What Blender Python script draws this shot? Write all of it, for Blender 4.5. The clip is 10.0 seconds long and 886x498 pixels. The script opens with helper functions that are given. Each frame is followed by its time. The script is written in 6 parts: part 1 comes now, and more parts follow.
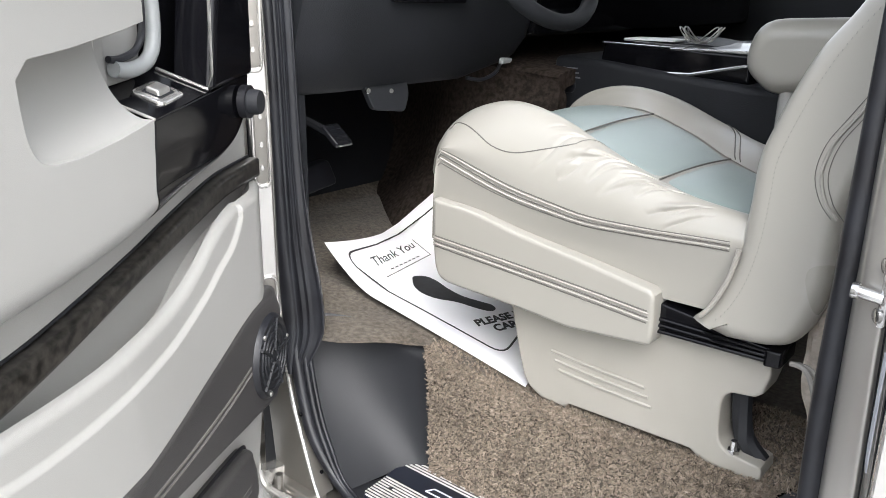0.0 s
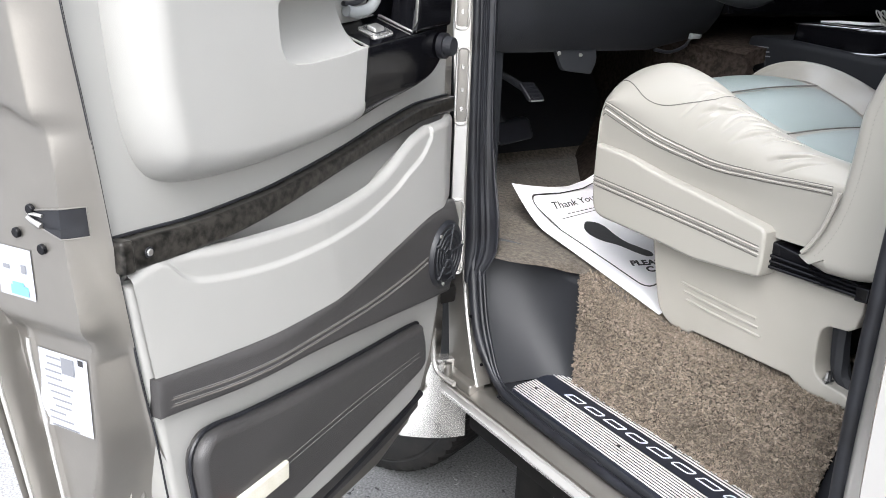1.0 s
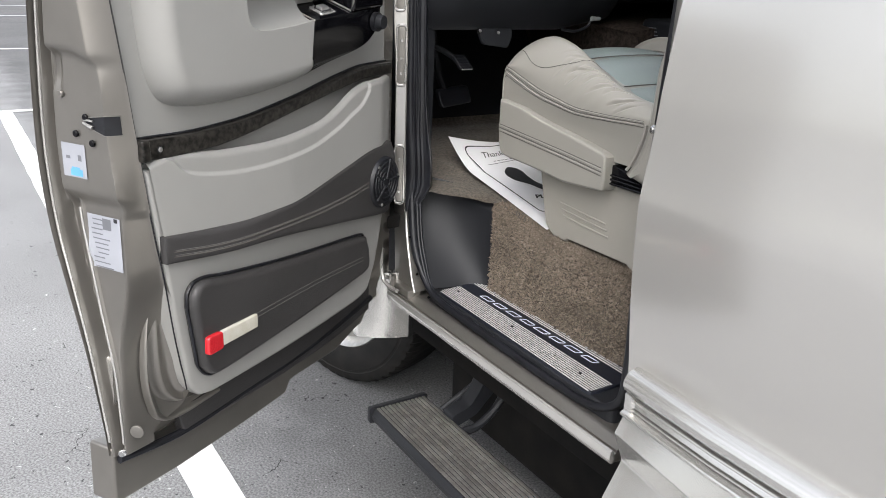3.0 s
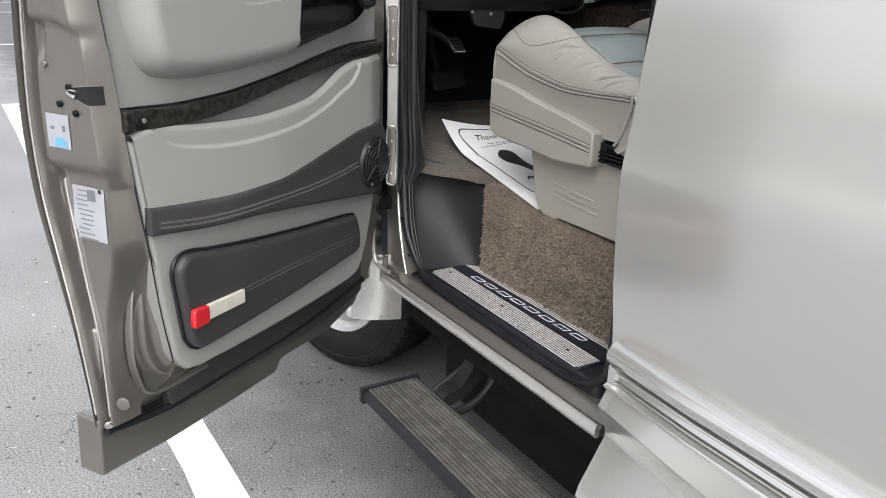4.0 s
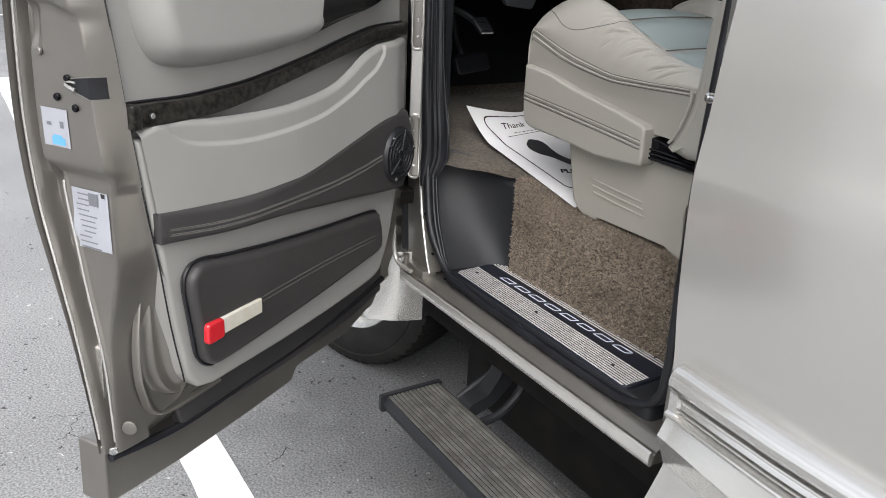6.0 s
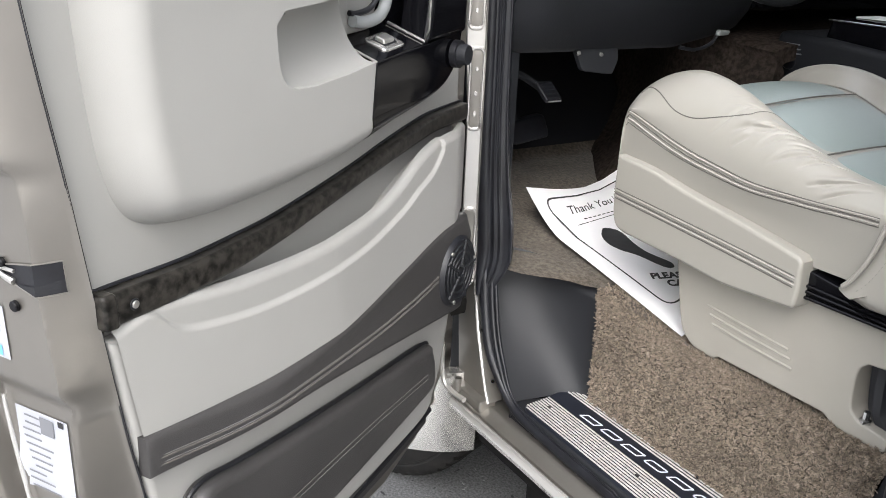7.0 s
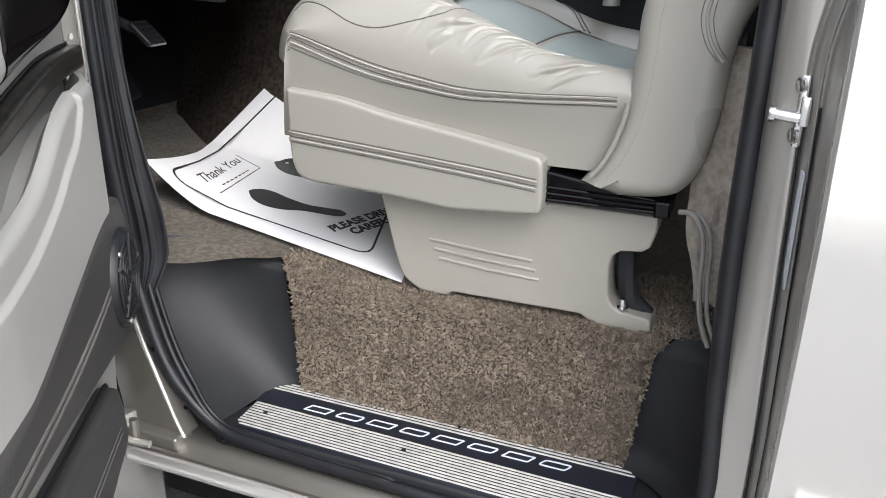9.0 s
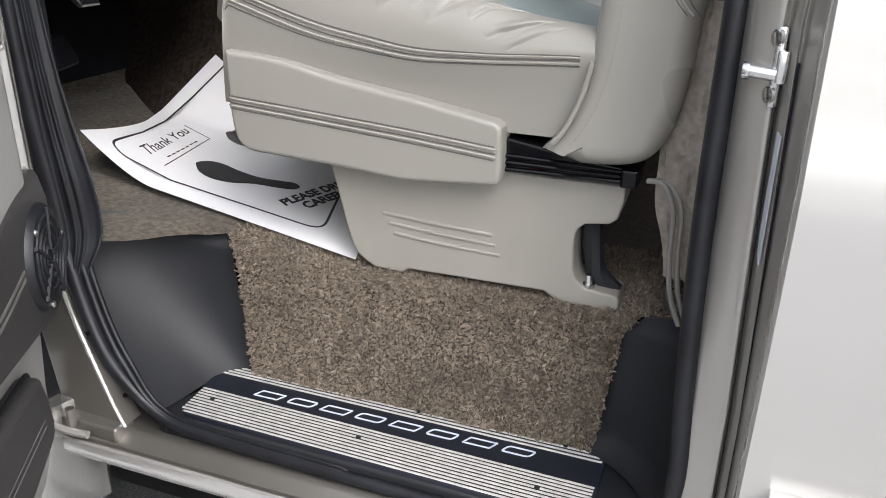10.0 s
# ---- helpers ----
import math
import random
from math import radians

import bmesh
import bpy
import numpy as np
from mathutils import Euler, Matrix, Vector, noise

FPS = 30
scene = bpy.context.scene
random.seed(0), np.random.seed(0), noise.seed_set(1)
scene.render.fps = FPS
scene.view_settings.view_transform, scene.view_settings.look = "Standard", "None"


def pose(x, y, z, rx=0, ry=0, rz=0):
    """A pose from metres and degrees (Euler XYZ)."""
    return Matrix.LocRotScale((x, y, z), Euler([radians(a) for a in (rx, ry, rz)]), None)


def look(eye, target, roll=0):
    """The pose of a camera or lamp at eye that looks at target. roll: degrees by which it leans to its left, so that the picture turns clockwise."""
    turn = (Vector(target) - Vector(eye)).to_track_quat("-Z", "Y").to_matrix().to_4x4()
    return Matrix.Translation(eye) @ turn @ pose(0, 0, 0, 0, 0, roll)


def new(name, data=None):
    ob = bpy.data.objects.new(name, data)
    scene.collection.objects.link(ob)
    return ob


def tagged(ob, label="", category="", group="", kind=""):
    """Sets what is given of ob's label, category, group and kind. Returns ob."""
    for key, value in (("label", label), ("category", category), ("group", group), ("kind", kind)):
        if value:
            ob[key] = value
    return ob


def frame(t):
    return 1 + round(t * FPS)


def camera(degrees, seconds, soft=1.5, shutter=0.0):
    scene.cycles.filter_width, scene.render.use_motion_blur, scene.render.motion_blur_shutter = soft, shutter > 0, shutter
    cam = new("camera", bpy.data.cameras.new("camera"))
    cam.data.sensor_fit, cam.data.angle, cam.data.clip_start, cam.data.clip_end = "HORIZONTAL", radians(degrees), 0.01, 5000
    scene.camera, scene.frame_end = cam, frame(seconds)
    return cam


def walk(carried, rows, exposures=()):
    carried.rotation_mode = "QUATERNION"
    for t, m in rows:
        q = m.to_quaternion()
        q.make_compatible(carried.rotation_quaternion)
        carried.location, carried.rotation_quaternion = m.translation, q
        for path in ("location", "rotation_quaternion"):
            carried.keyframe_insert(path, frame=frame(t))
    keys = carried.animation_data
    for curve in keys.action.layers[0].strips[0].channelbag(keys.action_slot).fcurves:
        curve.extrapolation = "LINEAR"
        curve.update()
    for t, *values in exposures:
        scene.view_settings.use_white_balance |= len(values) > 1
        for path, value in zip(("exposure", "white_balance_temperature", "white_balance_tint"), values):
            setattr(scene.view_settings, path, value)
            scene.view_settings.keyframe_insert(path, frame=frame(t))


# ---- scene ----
import itertools

cam = camera(57.4, 10.0, soft=0.5)
PATH = [
    (0, (0.789, -0.921, 1.429), (-0.425, 0.546, 0.815), 0.9),
    (0.5, (0.934, -0.943, 1.407), (-0.498, 0.303, 0.776), 1.3),
    (1, (1.094, -1.019, 1.397), (-0.499, 0.008, 0.758), 2.1),
    (1.5, (1.27, -1.152, 1.393), (-0.326, -0.132, 0.751), 2.3),
    (2, (1.423, -1.162, 1.411), (-0.169, -0.143, 0.759), 2.2),
    (2.5, (1.547, -1.152, 1.411), (-0.046, -0.135, 0.756), 2.3),
    (4, (1.641, -1.114, 1.366), (0.036, -0.12, 0.705), 2.2),
    (4.5, (1.684, -1.085, 1.331), (0.08, -0.095, 0.661), 2.3),
    (5, (1.694, -1.076, 1.314), (0.097, -0.083, 0.633), 2.5),
    (5.2, (1.693, -1.073, 1.313), (0.096, -0.081, 0.63), 2.4),
    (6.3, (1.315, -1.102, 1.423), (-0.261, -0.110, 0.693), 2.8),
    (6.5, (1.215, -1.071, 1.453), (-0.364, -0.084, 0.723), 2.65),
    (7, (0.997, -0.971, 1.450), (-0.580, 0.031, 0.737), 2.45),
    (7.5, (0.830, -0.942, 1.357), (-0.633, 0.236, 0.666), 2.55),
    (8, (0.642, -0.983, 1.33), (-0.366, 0.589, 0.613), 1.6),
    (8.5, (0.628, -0.997, 1.333), (-0.157, 0.698, 0.617), 1.0),
    (9, (0.625, -0.97, 1.323), (-0.065, 0.76, 0.592), 0.9),
    (9.5, (0.621, -0.931, 1.323), (-0.04, 0.805, 0.581), 0.8),
    (10, (0.632, -0.888, 1.295), (-0.005, 0.835, 0.505), 0.9),
]
EXPOSURES = [(0.0, 1.5, 6400, 9.4), (0.5, 1.52, 6340, 10), (1.0, 1.52, 6320, 10), (1.5, 0.91, 6490, 10), (2.0, 0.72, 6500, 10), (2.5, 0.66, 6500, 10), (4.0, 0.55, 6520, 10), (4.5, 0.44, 6530, 10),
             (5.2, 0.44, 6520, 10), (6.5, 0.76, 6500, 10), (7.0, 1.16, 6500, 10), (7.5, 1.34, 6480, 10), (8.0, 1.37, 6240, 11.0), (8.5, 1.26, 6200, 11.0), (9.0, 1.08, 6400, 10), (9.5, 1.02, 6400, 10.5), (10.0, 0.91, 6420, 10.8)]
walk(cam, [(t, look(eye, target, roll)) for t, eye, target, roll in PATH], EXPOSURES)

# ---- light: a bright overcast sky ----
world = bpy.data.worlds.new("overcast_sky")
scene.world = world
world.use_nodes = True
wn = world.node_tree.nodes
wl = world.node_tree.links
sky = wn.new("ShaderNodeTexSky")
sky.sky_type = "NISHITA"
sky.sun_disc = False
SUN_UP, SUN_TURN = 46.0, 130.0
sky.sun_elevation = radians(SUN_UP)
sky.sun_rotation = radians(SUN_TURN)
sky.air_density, sky.dust_density = 1.0, 3.0
grey_sky = wn.new("ShaderNodeHueSaturation")
grey_sky.inputs["Saturation"].default_value = 0.25
wl.new(sky.outputs[0], grey_sky.inputs["Color"])
# broken cloud: brighter banks between grey ones
cloud_at = wn.new("ShaderNodeTexCoord")
cloud_map = wn.new("ShaderNodeMapping")
cloud_map.inputs["Scale"].default_value = (1.0, 1.0, 2.6)
cloud_map.inputs["Location"].default_value = (0.7, 0.3, 0.35)
cloud_noise = wn.new("ShaderNodeTexNoise")
cloud_noise.inputs["Scale"].default_value, cloud_noise.inputs["Detail"].default_value = 2.2, 7
cloud_amount = wn.new("ShaderNodeMapRange")
cloud_amount.inputs[1].default_value, cloud_amount.inputs[2].default_value = 0.40, 0.62
cloud_amount.inputs[3].default_value, cloud_amount.inputs[4].default_value = 0.84, 1.45
cloud_mix = wn.new("ShaderNodeVectorMath")
cloud_mix.operation = "SCALE"
wl.new(cloud_at.outputs["Generated"], cloud_map.inputs["Vector"])
wl.new(cloud_map.outputs[0], cloud_noise.inputs["Vector"])
wl.new(cloud_noise.outputs[0], cloud_amount.inputs[0])
wl.new(grey_sky.outputs[0], cloud_mix.inputs[0])
height = wn.new("ShaderNodeSeparateXYZ")
overhead = wn.new("ShaderNodeMapRange")
overhead.inputs[3].default_value, overhead.inputs[4].default_value = 0.78, 1.55
both_ways = wn.new("ShaderNodeMath")
both_ways.operation = "MULTIPLY"
wl.new(cloud_at.outputs["Generated"], height.inputs[0])
wl.new(height.outputs["Z"], overhead.inputs[0])
wl.new(overhead.outputs[0], both_ways.inputs[0])
wl.new(cloud_amount.outputs[0], both_ways.inputs[1])
wl.new(both_ways.outputs[0], cloud_mix.inputs["Scale"])
wl.new(cloud_mix.outputs[0], wn["Background"].inputs["Color"])
wn["Background"].inputs["Strength"].default_value = 0.19
sun = new("sun", bpy.data.lights.new("sun", "SUN"))
sun.data.energy, sun.data.angle, sun.data.color = 0.5, radians(60), (1.0, 1.0, 1.0)
a, e = radians(SUN_TURN), radians(SUN_UP)
sun.matrix_world = look((0, 0, 0), (-math.sin(a) * math.cos(e), -math.cos(a) * math.cos(e), -math.sin(e)))


# ---- materials ----
def material(name, colour, rough=0.5, metal=0.0, colour2=None, scale=8.0, detail=4.0, bump=0.0, bump_scale=400.0, coat=0.0,
             stain=0.0, stain_scale=6.0, spec=0.5, kind="noise", rough_vary=0.08, bump_kind="noise", sheen=0.0):
    """A surface with two scales of colour change, a fine relief and uneven gloss."""
    m = bpy.data.materials.new(name)
    m.use_nodes = True
    n, l = m.node_tree.nodes, m.node_tree.links
    b = n["Principled BSDF"]
    b.inputs["Metallic"].default_value = metal
    b.inputs["Coat Weight"].default_value = coat
    b.inputs["Coat Roughness"].default_value = 0.08
    b.inputs["Specular IOR Level"].default_value = spec
    b.inputs["Sheen Weight"].default_value = sheen
    at = n.new("ShaderNodeTexCoord")
    tex = n.new("ShaderNodeTexNoise")
    tex.inputs["Scale"].default_value, tex.inputs["Detail"].default_value = scale, detail
    l.new(at.outputs["Object"], tex.inputs["Vector"])
    ramp = n.new("ShaderNodeValToRGB")
    c2 = colour2 or tuple(c * 0.88 for c in colour)
    ramp.color_ramp.elements[0].color, ramp.color_ramp.elements[1].color = (*c2, 1), (*colour, 1)
    ramp.color_ramp.elements[0].position, ramp.color_ramp.elements[1].position = 0.36, 0.64
    l.new(tex.outputs[0], ramp.inputs[0])
    out = ramp.outputs[0]
    if stain:
        big = n.new("ShaderNodeTexNoise")
        big.inputs["Scale"].default_value, big.inputs["Detail"].default_value = stain_scale, 6
        l.new(at.outputs["Object"], big.inputs["Vector"])
        mr = n.new("ShaderNodeMapRange")
        mr.inputs[1].default_value, mr.inputs[2].default_value = 0.42, 0.72
        mr.inputs[3].default_value, mr.inputs[4].default_value = 1.0, 1.0 - stain
        l.new(big.outputs[0], mr.inputs[0])
        mul = n.new("ShaderNodeVectorMath")
        mul.operation = "SCALE"
        l.new(out, mul.inputs[0])
        l.new(mr.outputs[0], mul.inputs["Scale"])
        out = mul.outputs[0]
    l.new(out, b.inputs["Base Color"])
    rr = n.new("ShaderNodeMapRange")
    rr.inputs[3].default_value, rr.inputs[4].default_value = max(0.02, rough - rough_vary), min(1, rough + rough_vary)
    l.new(tex.outputs[0], rr.inputs[0])
    l.new(rr.outputs[0], b.inputs["Roughness"])
    if bump:
        if bump_kind == "cells":
            fine = n.new("ShaderNodeTexVoronoi")
            fine.inputs["Scale"].default_value = bump_scale
        else:
            fine = n.new("ShaderNodeTexNoise")
            fine.inputs["Scale"].default_value, fine.inputs["Detail"].default_value = bump_scale, 3
        l.new(at.outputs["Object"], fine.inputs["Vector"])
        bp = n.new("ShaderNodeBump")
        bp.inputs["Strength"].default_value, bp.inputs["Distance"].default_value = bump, 0.001
        l.new(fine.outputs[0], bp.inputs["Height"])
        l.new(bp.outputs[0], b.inputs["Normal"])
    return m


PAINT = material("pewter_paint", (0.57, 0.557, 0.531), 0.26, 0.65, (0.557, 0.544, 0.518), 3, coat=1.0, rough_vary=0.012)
# same paint as PAINT, darkened: shade inside the door opening is in the colour
SHADED_PAINT = material("pewter_paint_shaded", (0.25, 0.236, 0.216), 0.33, 0.7, (0.222, 0.209, 0.191), 5, bump=0.08, bump_scale=300, coat=0.2, stain=0.12)
# same paint, half darkened: the rear pillar's softer shade is in the colour
HALF_SHADED_PAINT = material("pewter_paint_half_shaded", (0.41, 0.395, 0.37), 0.30, 0.7, (0.385, 0.37, 0.345), 4, coat=0.5, rough_vary=0.02)
CLADDING = material("silver_cladding", (0.62, 0.61, 0.587), 0.2, 0.8, (0.60, 0.59, 0.567), 3, coat=0.8, rough_vary=0.012)
PLASTIC = material("beige_plastic", (0.30, 0.296, 0.282), 0.44, 0, (0.28, 0.276, 0.263), 4, bump=0.10, bump_scale=1100, bump_kind="cells")
LEATHER = material("beige_leather", (0.272, 0.260, 0.234), 0.28, 0, (0.254, 0.243, 0.218), 3, 1.0, bump=0.10, bump_scale=150, rough_vary=0.02)
TAN = material("tan_plastic", (0.30, 0.283, 0.252), 0.42, 0, (0.262, 0.248, 0.22), 4, bump=0.10, bump_scale=1100, bump_kind="cells")
TEAL = material("blue_grey_leather", (0.195, 0.232, 0.227), 0.34, 0, (0.18, 0.215, 0.21), 6, bump=0.14, bump_scale=900, bump_kind="cells")
VINYL = material("dark_grey_vinyl", (0.042, 0.040, 0.040), 0.46, 0, (0.035, 0.0335, 0.0335), 6, bump=0.3, bump_scale=700, bump_kind="cells")
BURL = material("dark_burl_wood", (0.036, 0.033, 0.029), 0.33, 0, (0.005, 0.0047, 0.0042), 95, 10, coat=0.15, spec=0.2)
GLOSS = material("piano_black", (0.004, 0.004, 0.005), 0.09, 0, (0.003, 0.003, 0.004), 20, coat=0.0, spec=0.22, rough_vary=0.03)
BLACK = material("black_moulded_plastic", (0.014, 0.0148, 0.018), 0.57, 0, (0.011, 0.0118, 0.0145), 12, bump=0.12, bump_scale=700, bump_kind="cells", stain=0.15, spec=0.4)
DASH = material("charcoal_dash", (0.012, 0.013, 0.016), 0.6, 0, (0.010, 0.011, 0.013), 10, bump=0.3, bump_scale=500, bump_kind="cells", spec=0.28)
RUBBER = material("black_rubber", (0.013, 0.014, 0.018), 0.42, 0, (0.008, 0.008, 0.010), 20, bump=0.15, bump_scale=200, spec=0.4)
CHROME = material("bright_metal", (0.72, 0.72, 0.71), 0.22, 1.0, (0.6, 0.6, 0.6), 30)
ALLOY = material("brushed_metal", (0.58, 0.57, 0.55), 0.35, 0.9, (0.48, 0.47, 0.45), 60)
CARPET = material("brown_carpet", (0.125, 0.105, 0.083), 0.95, 0, (0.06, 0.05, 0.039), 120, 4, bump=1.0, bump_scale=400, stain=0.25, stain_scale=7, spec=0.1, sheen=0.2)
# darker engine-cover carpet; footwell shade is also put into its colour
SHADED_CARPET = material("dark_shaded_carpet", (0.060, 0.047, 0.040), 0.95, 0, (0.026, 0.021, 0.018), 90, 4, bump=1.0, bump_scale=350, stain=0.3, stain_scale=6, spec=0.05)
PAPER = material("white_paper", (0.83, 0.83, 0.84), 0.7, 0, (0.80, 0.80, 0.815), 9, bump=0.15, bump_scale=60)
RIBS = material("bright_plate_rib", (0.64, 0.635, 0.62), 0.4, 0.25, (0.52, 0.515, 0.50), 80)
INK = material("black_print", (0.02, 0.02, 0.022), 0.5)
INK_FOOT = material("dark_print", (0.045, 0.047, 0.05), 0.45, 0, (0.03, 0.03, 0.033), 90)
BADGE = material("pale_blue_badge", (0.75, 0.80, 0.92), 0.35, 0.2)
BADGE_BACK = material("navy_black_band", (0.012, 0.014, 0.022), 0.35)
THREAD = material("dark_seam", (0.10, 0.093, 0.085), 0.7)
STITCH = material("pale_stitching", (0.22, 0.21, 0.195), 0.6)
FAINT = material("worn_stitching", (0.13, 0.125, 0.118), 0.65)
RED = material("red_reflector", (0.62, 0.02, 0.03), 0.2, coat=1.0, bump=0.8, bump_scale=260, bump_kind="cells")
CLEAR = material("clear_reflector", (0.86, 0.83, 0.74), 0.12, 0.3, (0.78, 0.74, 0.62), 40, coat=1.0, bump=0.4, bump_scale=260, bump_kind="cells")
STICKER = material("white_sticker", (0.34, 0.35, 0.385), 0.45, 0, (0.31, 0.32, 0.35), 20)
GREY_PRINT = material("grey_print", (0.15, 0.155, 0.17), 0.5)
BLUE_PRINT = material("blue_print", (0.12, 0.36, 0.62), 0.45)
GREY_PLASTIC = material("grey_plastic", (0.24, 0.25, 0.252), 0.38, 0, (0.21, 0.22, 0.222), 20)
DARK = material("dark_underbody", (0.008, 0.008, 0.008), 0.9, 0, (0.013, 0.012, 0.011), 9, bump=0.6, bump_scale=40, spec=0.1)
TYRE = material("tyre_rubber", (0.009, 0.009, 0.009), 0.7, 0, (0.016, 0.015, 0.014), 12, bump=0.5, bump_scale=120, spec=0.2)
TREAD = material("worn_step_rubber", (0.135, 0.130, 0.123), 0.6, 0, (0.075, 0.072, 0.068), 40, bump=0.6, bump_scale=160, stain=0.15, stain_scale=20)
def per_piece(m, low, high):
    """Each piece of its own lies a little lighter or darker."""
    n, l = m.node_tree.nodes, m.node_tree.links
    b = n["Principled BSDF"]
    base = b.inputs["Base Color"].links[0].from_socket
    info, mr, mul = n.new("ShaderNodeObjectInfo"), n.new("ShaderNodeMapRange"), n.new("ShaderNodeVectorMath")
    mr.inputs[3].default_value, mr.inputs[4].default_value = low, high
    mul.operation = "SCALE"
    l.new(info.outputs["Random"], mr.inputs[0])
    l.new(base, mul.inputs[0])
    l.new(mr.outputs[0], mul.inputs["Scale"])
    l.new(mul.outputs[0], b.inputs["Base Color"])


per_piece(TREAD, 0.65, 1.35)
FABRIC = material("beige_pillar_fabric", (0.33, 0.29, 0.255), 0.85, 0, (0.25, 0.22, 0.19), 120, bump=0.8, bump_scale=240)
LINE_PAINT = material("white_line_paint", (0.80, 0.80, 0.79), 0.7, 0, (0.70, 0.70, 0.69), 30, bump=0.7, bump_scale=120, stain=0.12, stain_scale=4)


def asphalt_material():
    m = material("worn_asphalt", (0.36, 0.36, 0.362), 0.85, 0, (0.18, 0.18, 0.182), 150, 9, bump=1.0, bump_scale=160, stain=0.25, stain_scale=0.9, spec=0.3)
    n, l = m.node_tree.nodes, m.node_tree.links
    b = n["Principled BSDF"]
    base = b.inputs["Base Color"].links[0].from_socket
    at = n["Texture Coordinate"]
    warp = n.new("ShaderNodeTexNoise")
    warp.inputs["Scale"].default_value, warp.inputs["Detail"].default_value = 5, 5
    l.new(at.outputs["Object"], warp.inputs["Vector"])
    add = n.new("ShaderNodeVectorMath")
    add.operation = "MULTIPLY_ADD"
    add.inputs[1].default_value = (0.25, 0.25, 0.25)
    l.new(warp.outputs["Color"], add.inputs[0])
    l.new(at.outputs["Object"], add.inputs[2])
    cracks = n.new("ShaderNodeTexVoronoi")
    cracks.feature = "DISTANCE_TO_EDGE"
    cracks.inputs["Scale"].default_value = 4.0
    l.new(add.outputs[0], cracks.inputs["Vector"])
    thin = n.new("ShaderNodeMapRange")
    thin.inputs[1].default_value, thin.inputs[2].default_value = 0.002, 0.007
    thin.inputs[3].default_value, thin.inputs[4].default_value = 1.0, 0.0
    l.new(cracks.outputs[0], thin.inputs[0])
    some = n.new("ShaderNodeTexNoise")
    some.inputs["Scale"].default_value, some.inputs["Detail"].default_value = 7, 3
    l.new(at.outputs["Object"], some.inputs["Vector"])
    gate = n.new("ShaderNodeMapRange")
    gate.inputs[1].default_value, gate.inputs[2].default_value = 0.56, 0.62
    l.new(some.outputs[0], gate.inputs[0])
    both = n.new("ShaderNodeMath")
    both.operation = "MULTIPLY"
    l.new(thin.outputs[0], both.inputs[0])
    l.new(gate.outputs[0], both.inputs[1])
    mix = n.new("ShaderNodeMix")
    mix.data_type = "RGBA"
    l.new(both.outputs[0], mix.inputs["Factor"])
    l.new(base, mix.inputs["A"])
    mix.inputs["B"].default_value = (0.035, 0.035, 0.035, 1)
    pit = n.new("ShaderNodeTexNoise")
    pit.inputs["Scale"].default_value, pit.inputs["Detail"].default_value = 42, 4
    l.new(at.outputs["Object"], pit.inputs["Vector"])
    few = n.new("ShaderNodeMapRange")
    few.inputs[1].default_value, few.inputs[2].default_value = 0.66, 0.70
    l.new(pit.outputs[0], few.inputs[0])
    mix2 = n.new("ShaderNodeMix")
    mix2.data_type = "RGBA"
    l.new(few.outputs[0], mix2.inputs["Factor"])
    l.new(mix.outputs["Result"], mix2.inputs["A"])
    mix2.inputs["B"].default_value = (0.07, 0.07, 0.072, 1)
    # pale chips of stone
    chip = n.new("ShaderNodeTexNoise")
    chip.inputs["Scale"].default_value, chip.inputs["Detail"].default_value = 60, 3
    l.new(add.outputs[0], chip.inputs["Vector"])
    rare = n.new("ShaderNodeMapRange")
    rare.inputs[1].default_value, rare.inputs[2].default_value = 0.69, 0.73
    l.new(chip.outputs[0], rare.inputs[0])
    mix3 = n.new("ShaderNodeMix")
    mix3.data_type = "RGBA"
    l.new(rare.outputs[0], mix3.inputs["Factor"])
    l.new(mix2.outputs["Result"], mix3.inputs["A"])
    mix3.inputs["B"].default_value = (0.55, 0.55, 0.54, 1)
    # the van's shade on the ground is put into the colour here, with an uneven edge
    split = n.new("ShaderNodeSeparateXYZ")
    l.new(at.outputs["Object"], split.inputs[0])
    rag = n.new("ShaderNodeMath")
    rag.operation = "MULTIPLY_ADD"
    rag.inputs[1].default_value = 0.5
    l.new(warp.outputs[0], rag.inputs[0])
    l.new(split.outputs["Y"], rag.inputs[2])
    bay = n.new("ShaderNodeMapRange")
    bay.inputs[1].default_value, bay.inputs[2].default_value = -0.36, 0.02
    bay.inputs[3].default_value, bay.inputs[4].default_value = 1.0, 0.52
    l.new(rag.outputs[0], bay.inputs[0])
    painted_shade = n.new("ShaderNodeVectorMath")
    painted_shade.operation = "SCALE"
    l.new(mix3.outputs["Result"], painted_shade.inputs[0])
    l.new(bay.outputs[0], painted_shade.inputs["Scale"])
    l.new(painted_shade.outputs[0], b.inputs["Base Color"])
    return m


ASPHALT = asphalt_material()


# ---- building tools ----
def finish(me, mat, angle=38):
    me.polygons.foreach_set("use_smooth", [True] * len(me.polygons))
    me.set_sharp_from_angle(angle=radians(angle))
    me.materials.append(mat)
    me.update()


def part(name, bm, mat, parent=None, label="", angle=38):
    """Links a bmesh as one mesh object under a thing or under a part."""
    bmesh.ops.remove_doubles(bm, verts=bm.verts, dist=1e-6)
    bmesh.ops.recalc_face_normals(bm, faces=bm.faces)
    me = bpy.data.meshes.new(name)
    bm.to_mesh(me)
    bm.free()
    finish(me, mat, angle)
    ob = new(name, me)
    # never deeper than thing > part > sub-part
    while parent and parent.parent and parent.parent.parent:
        parent = parent.parent
    ob.parent = parent
    return tagged(ob, label)


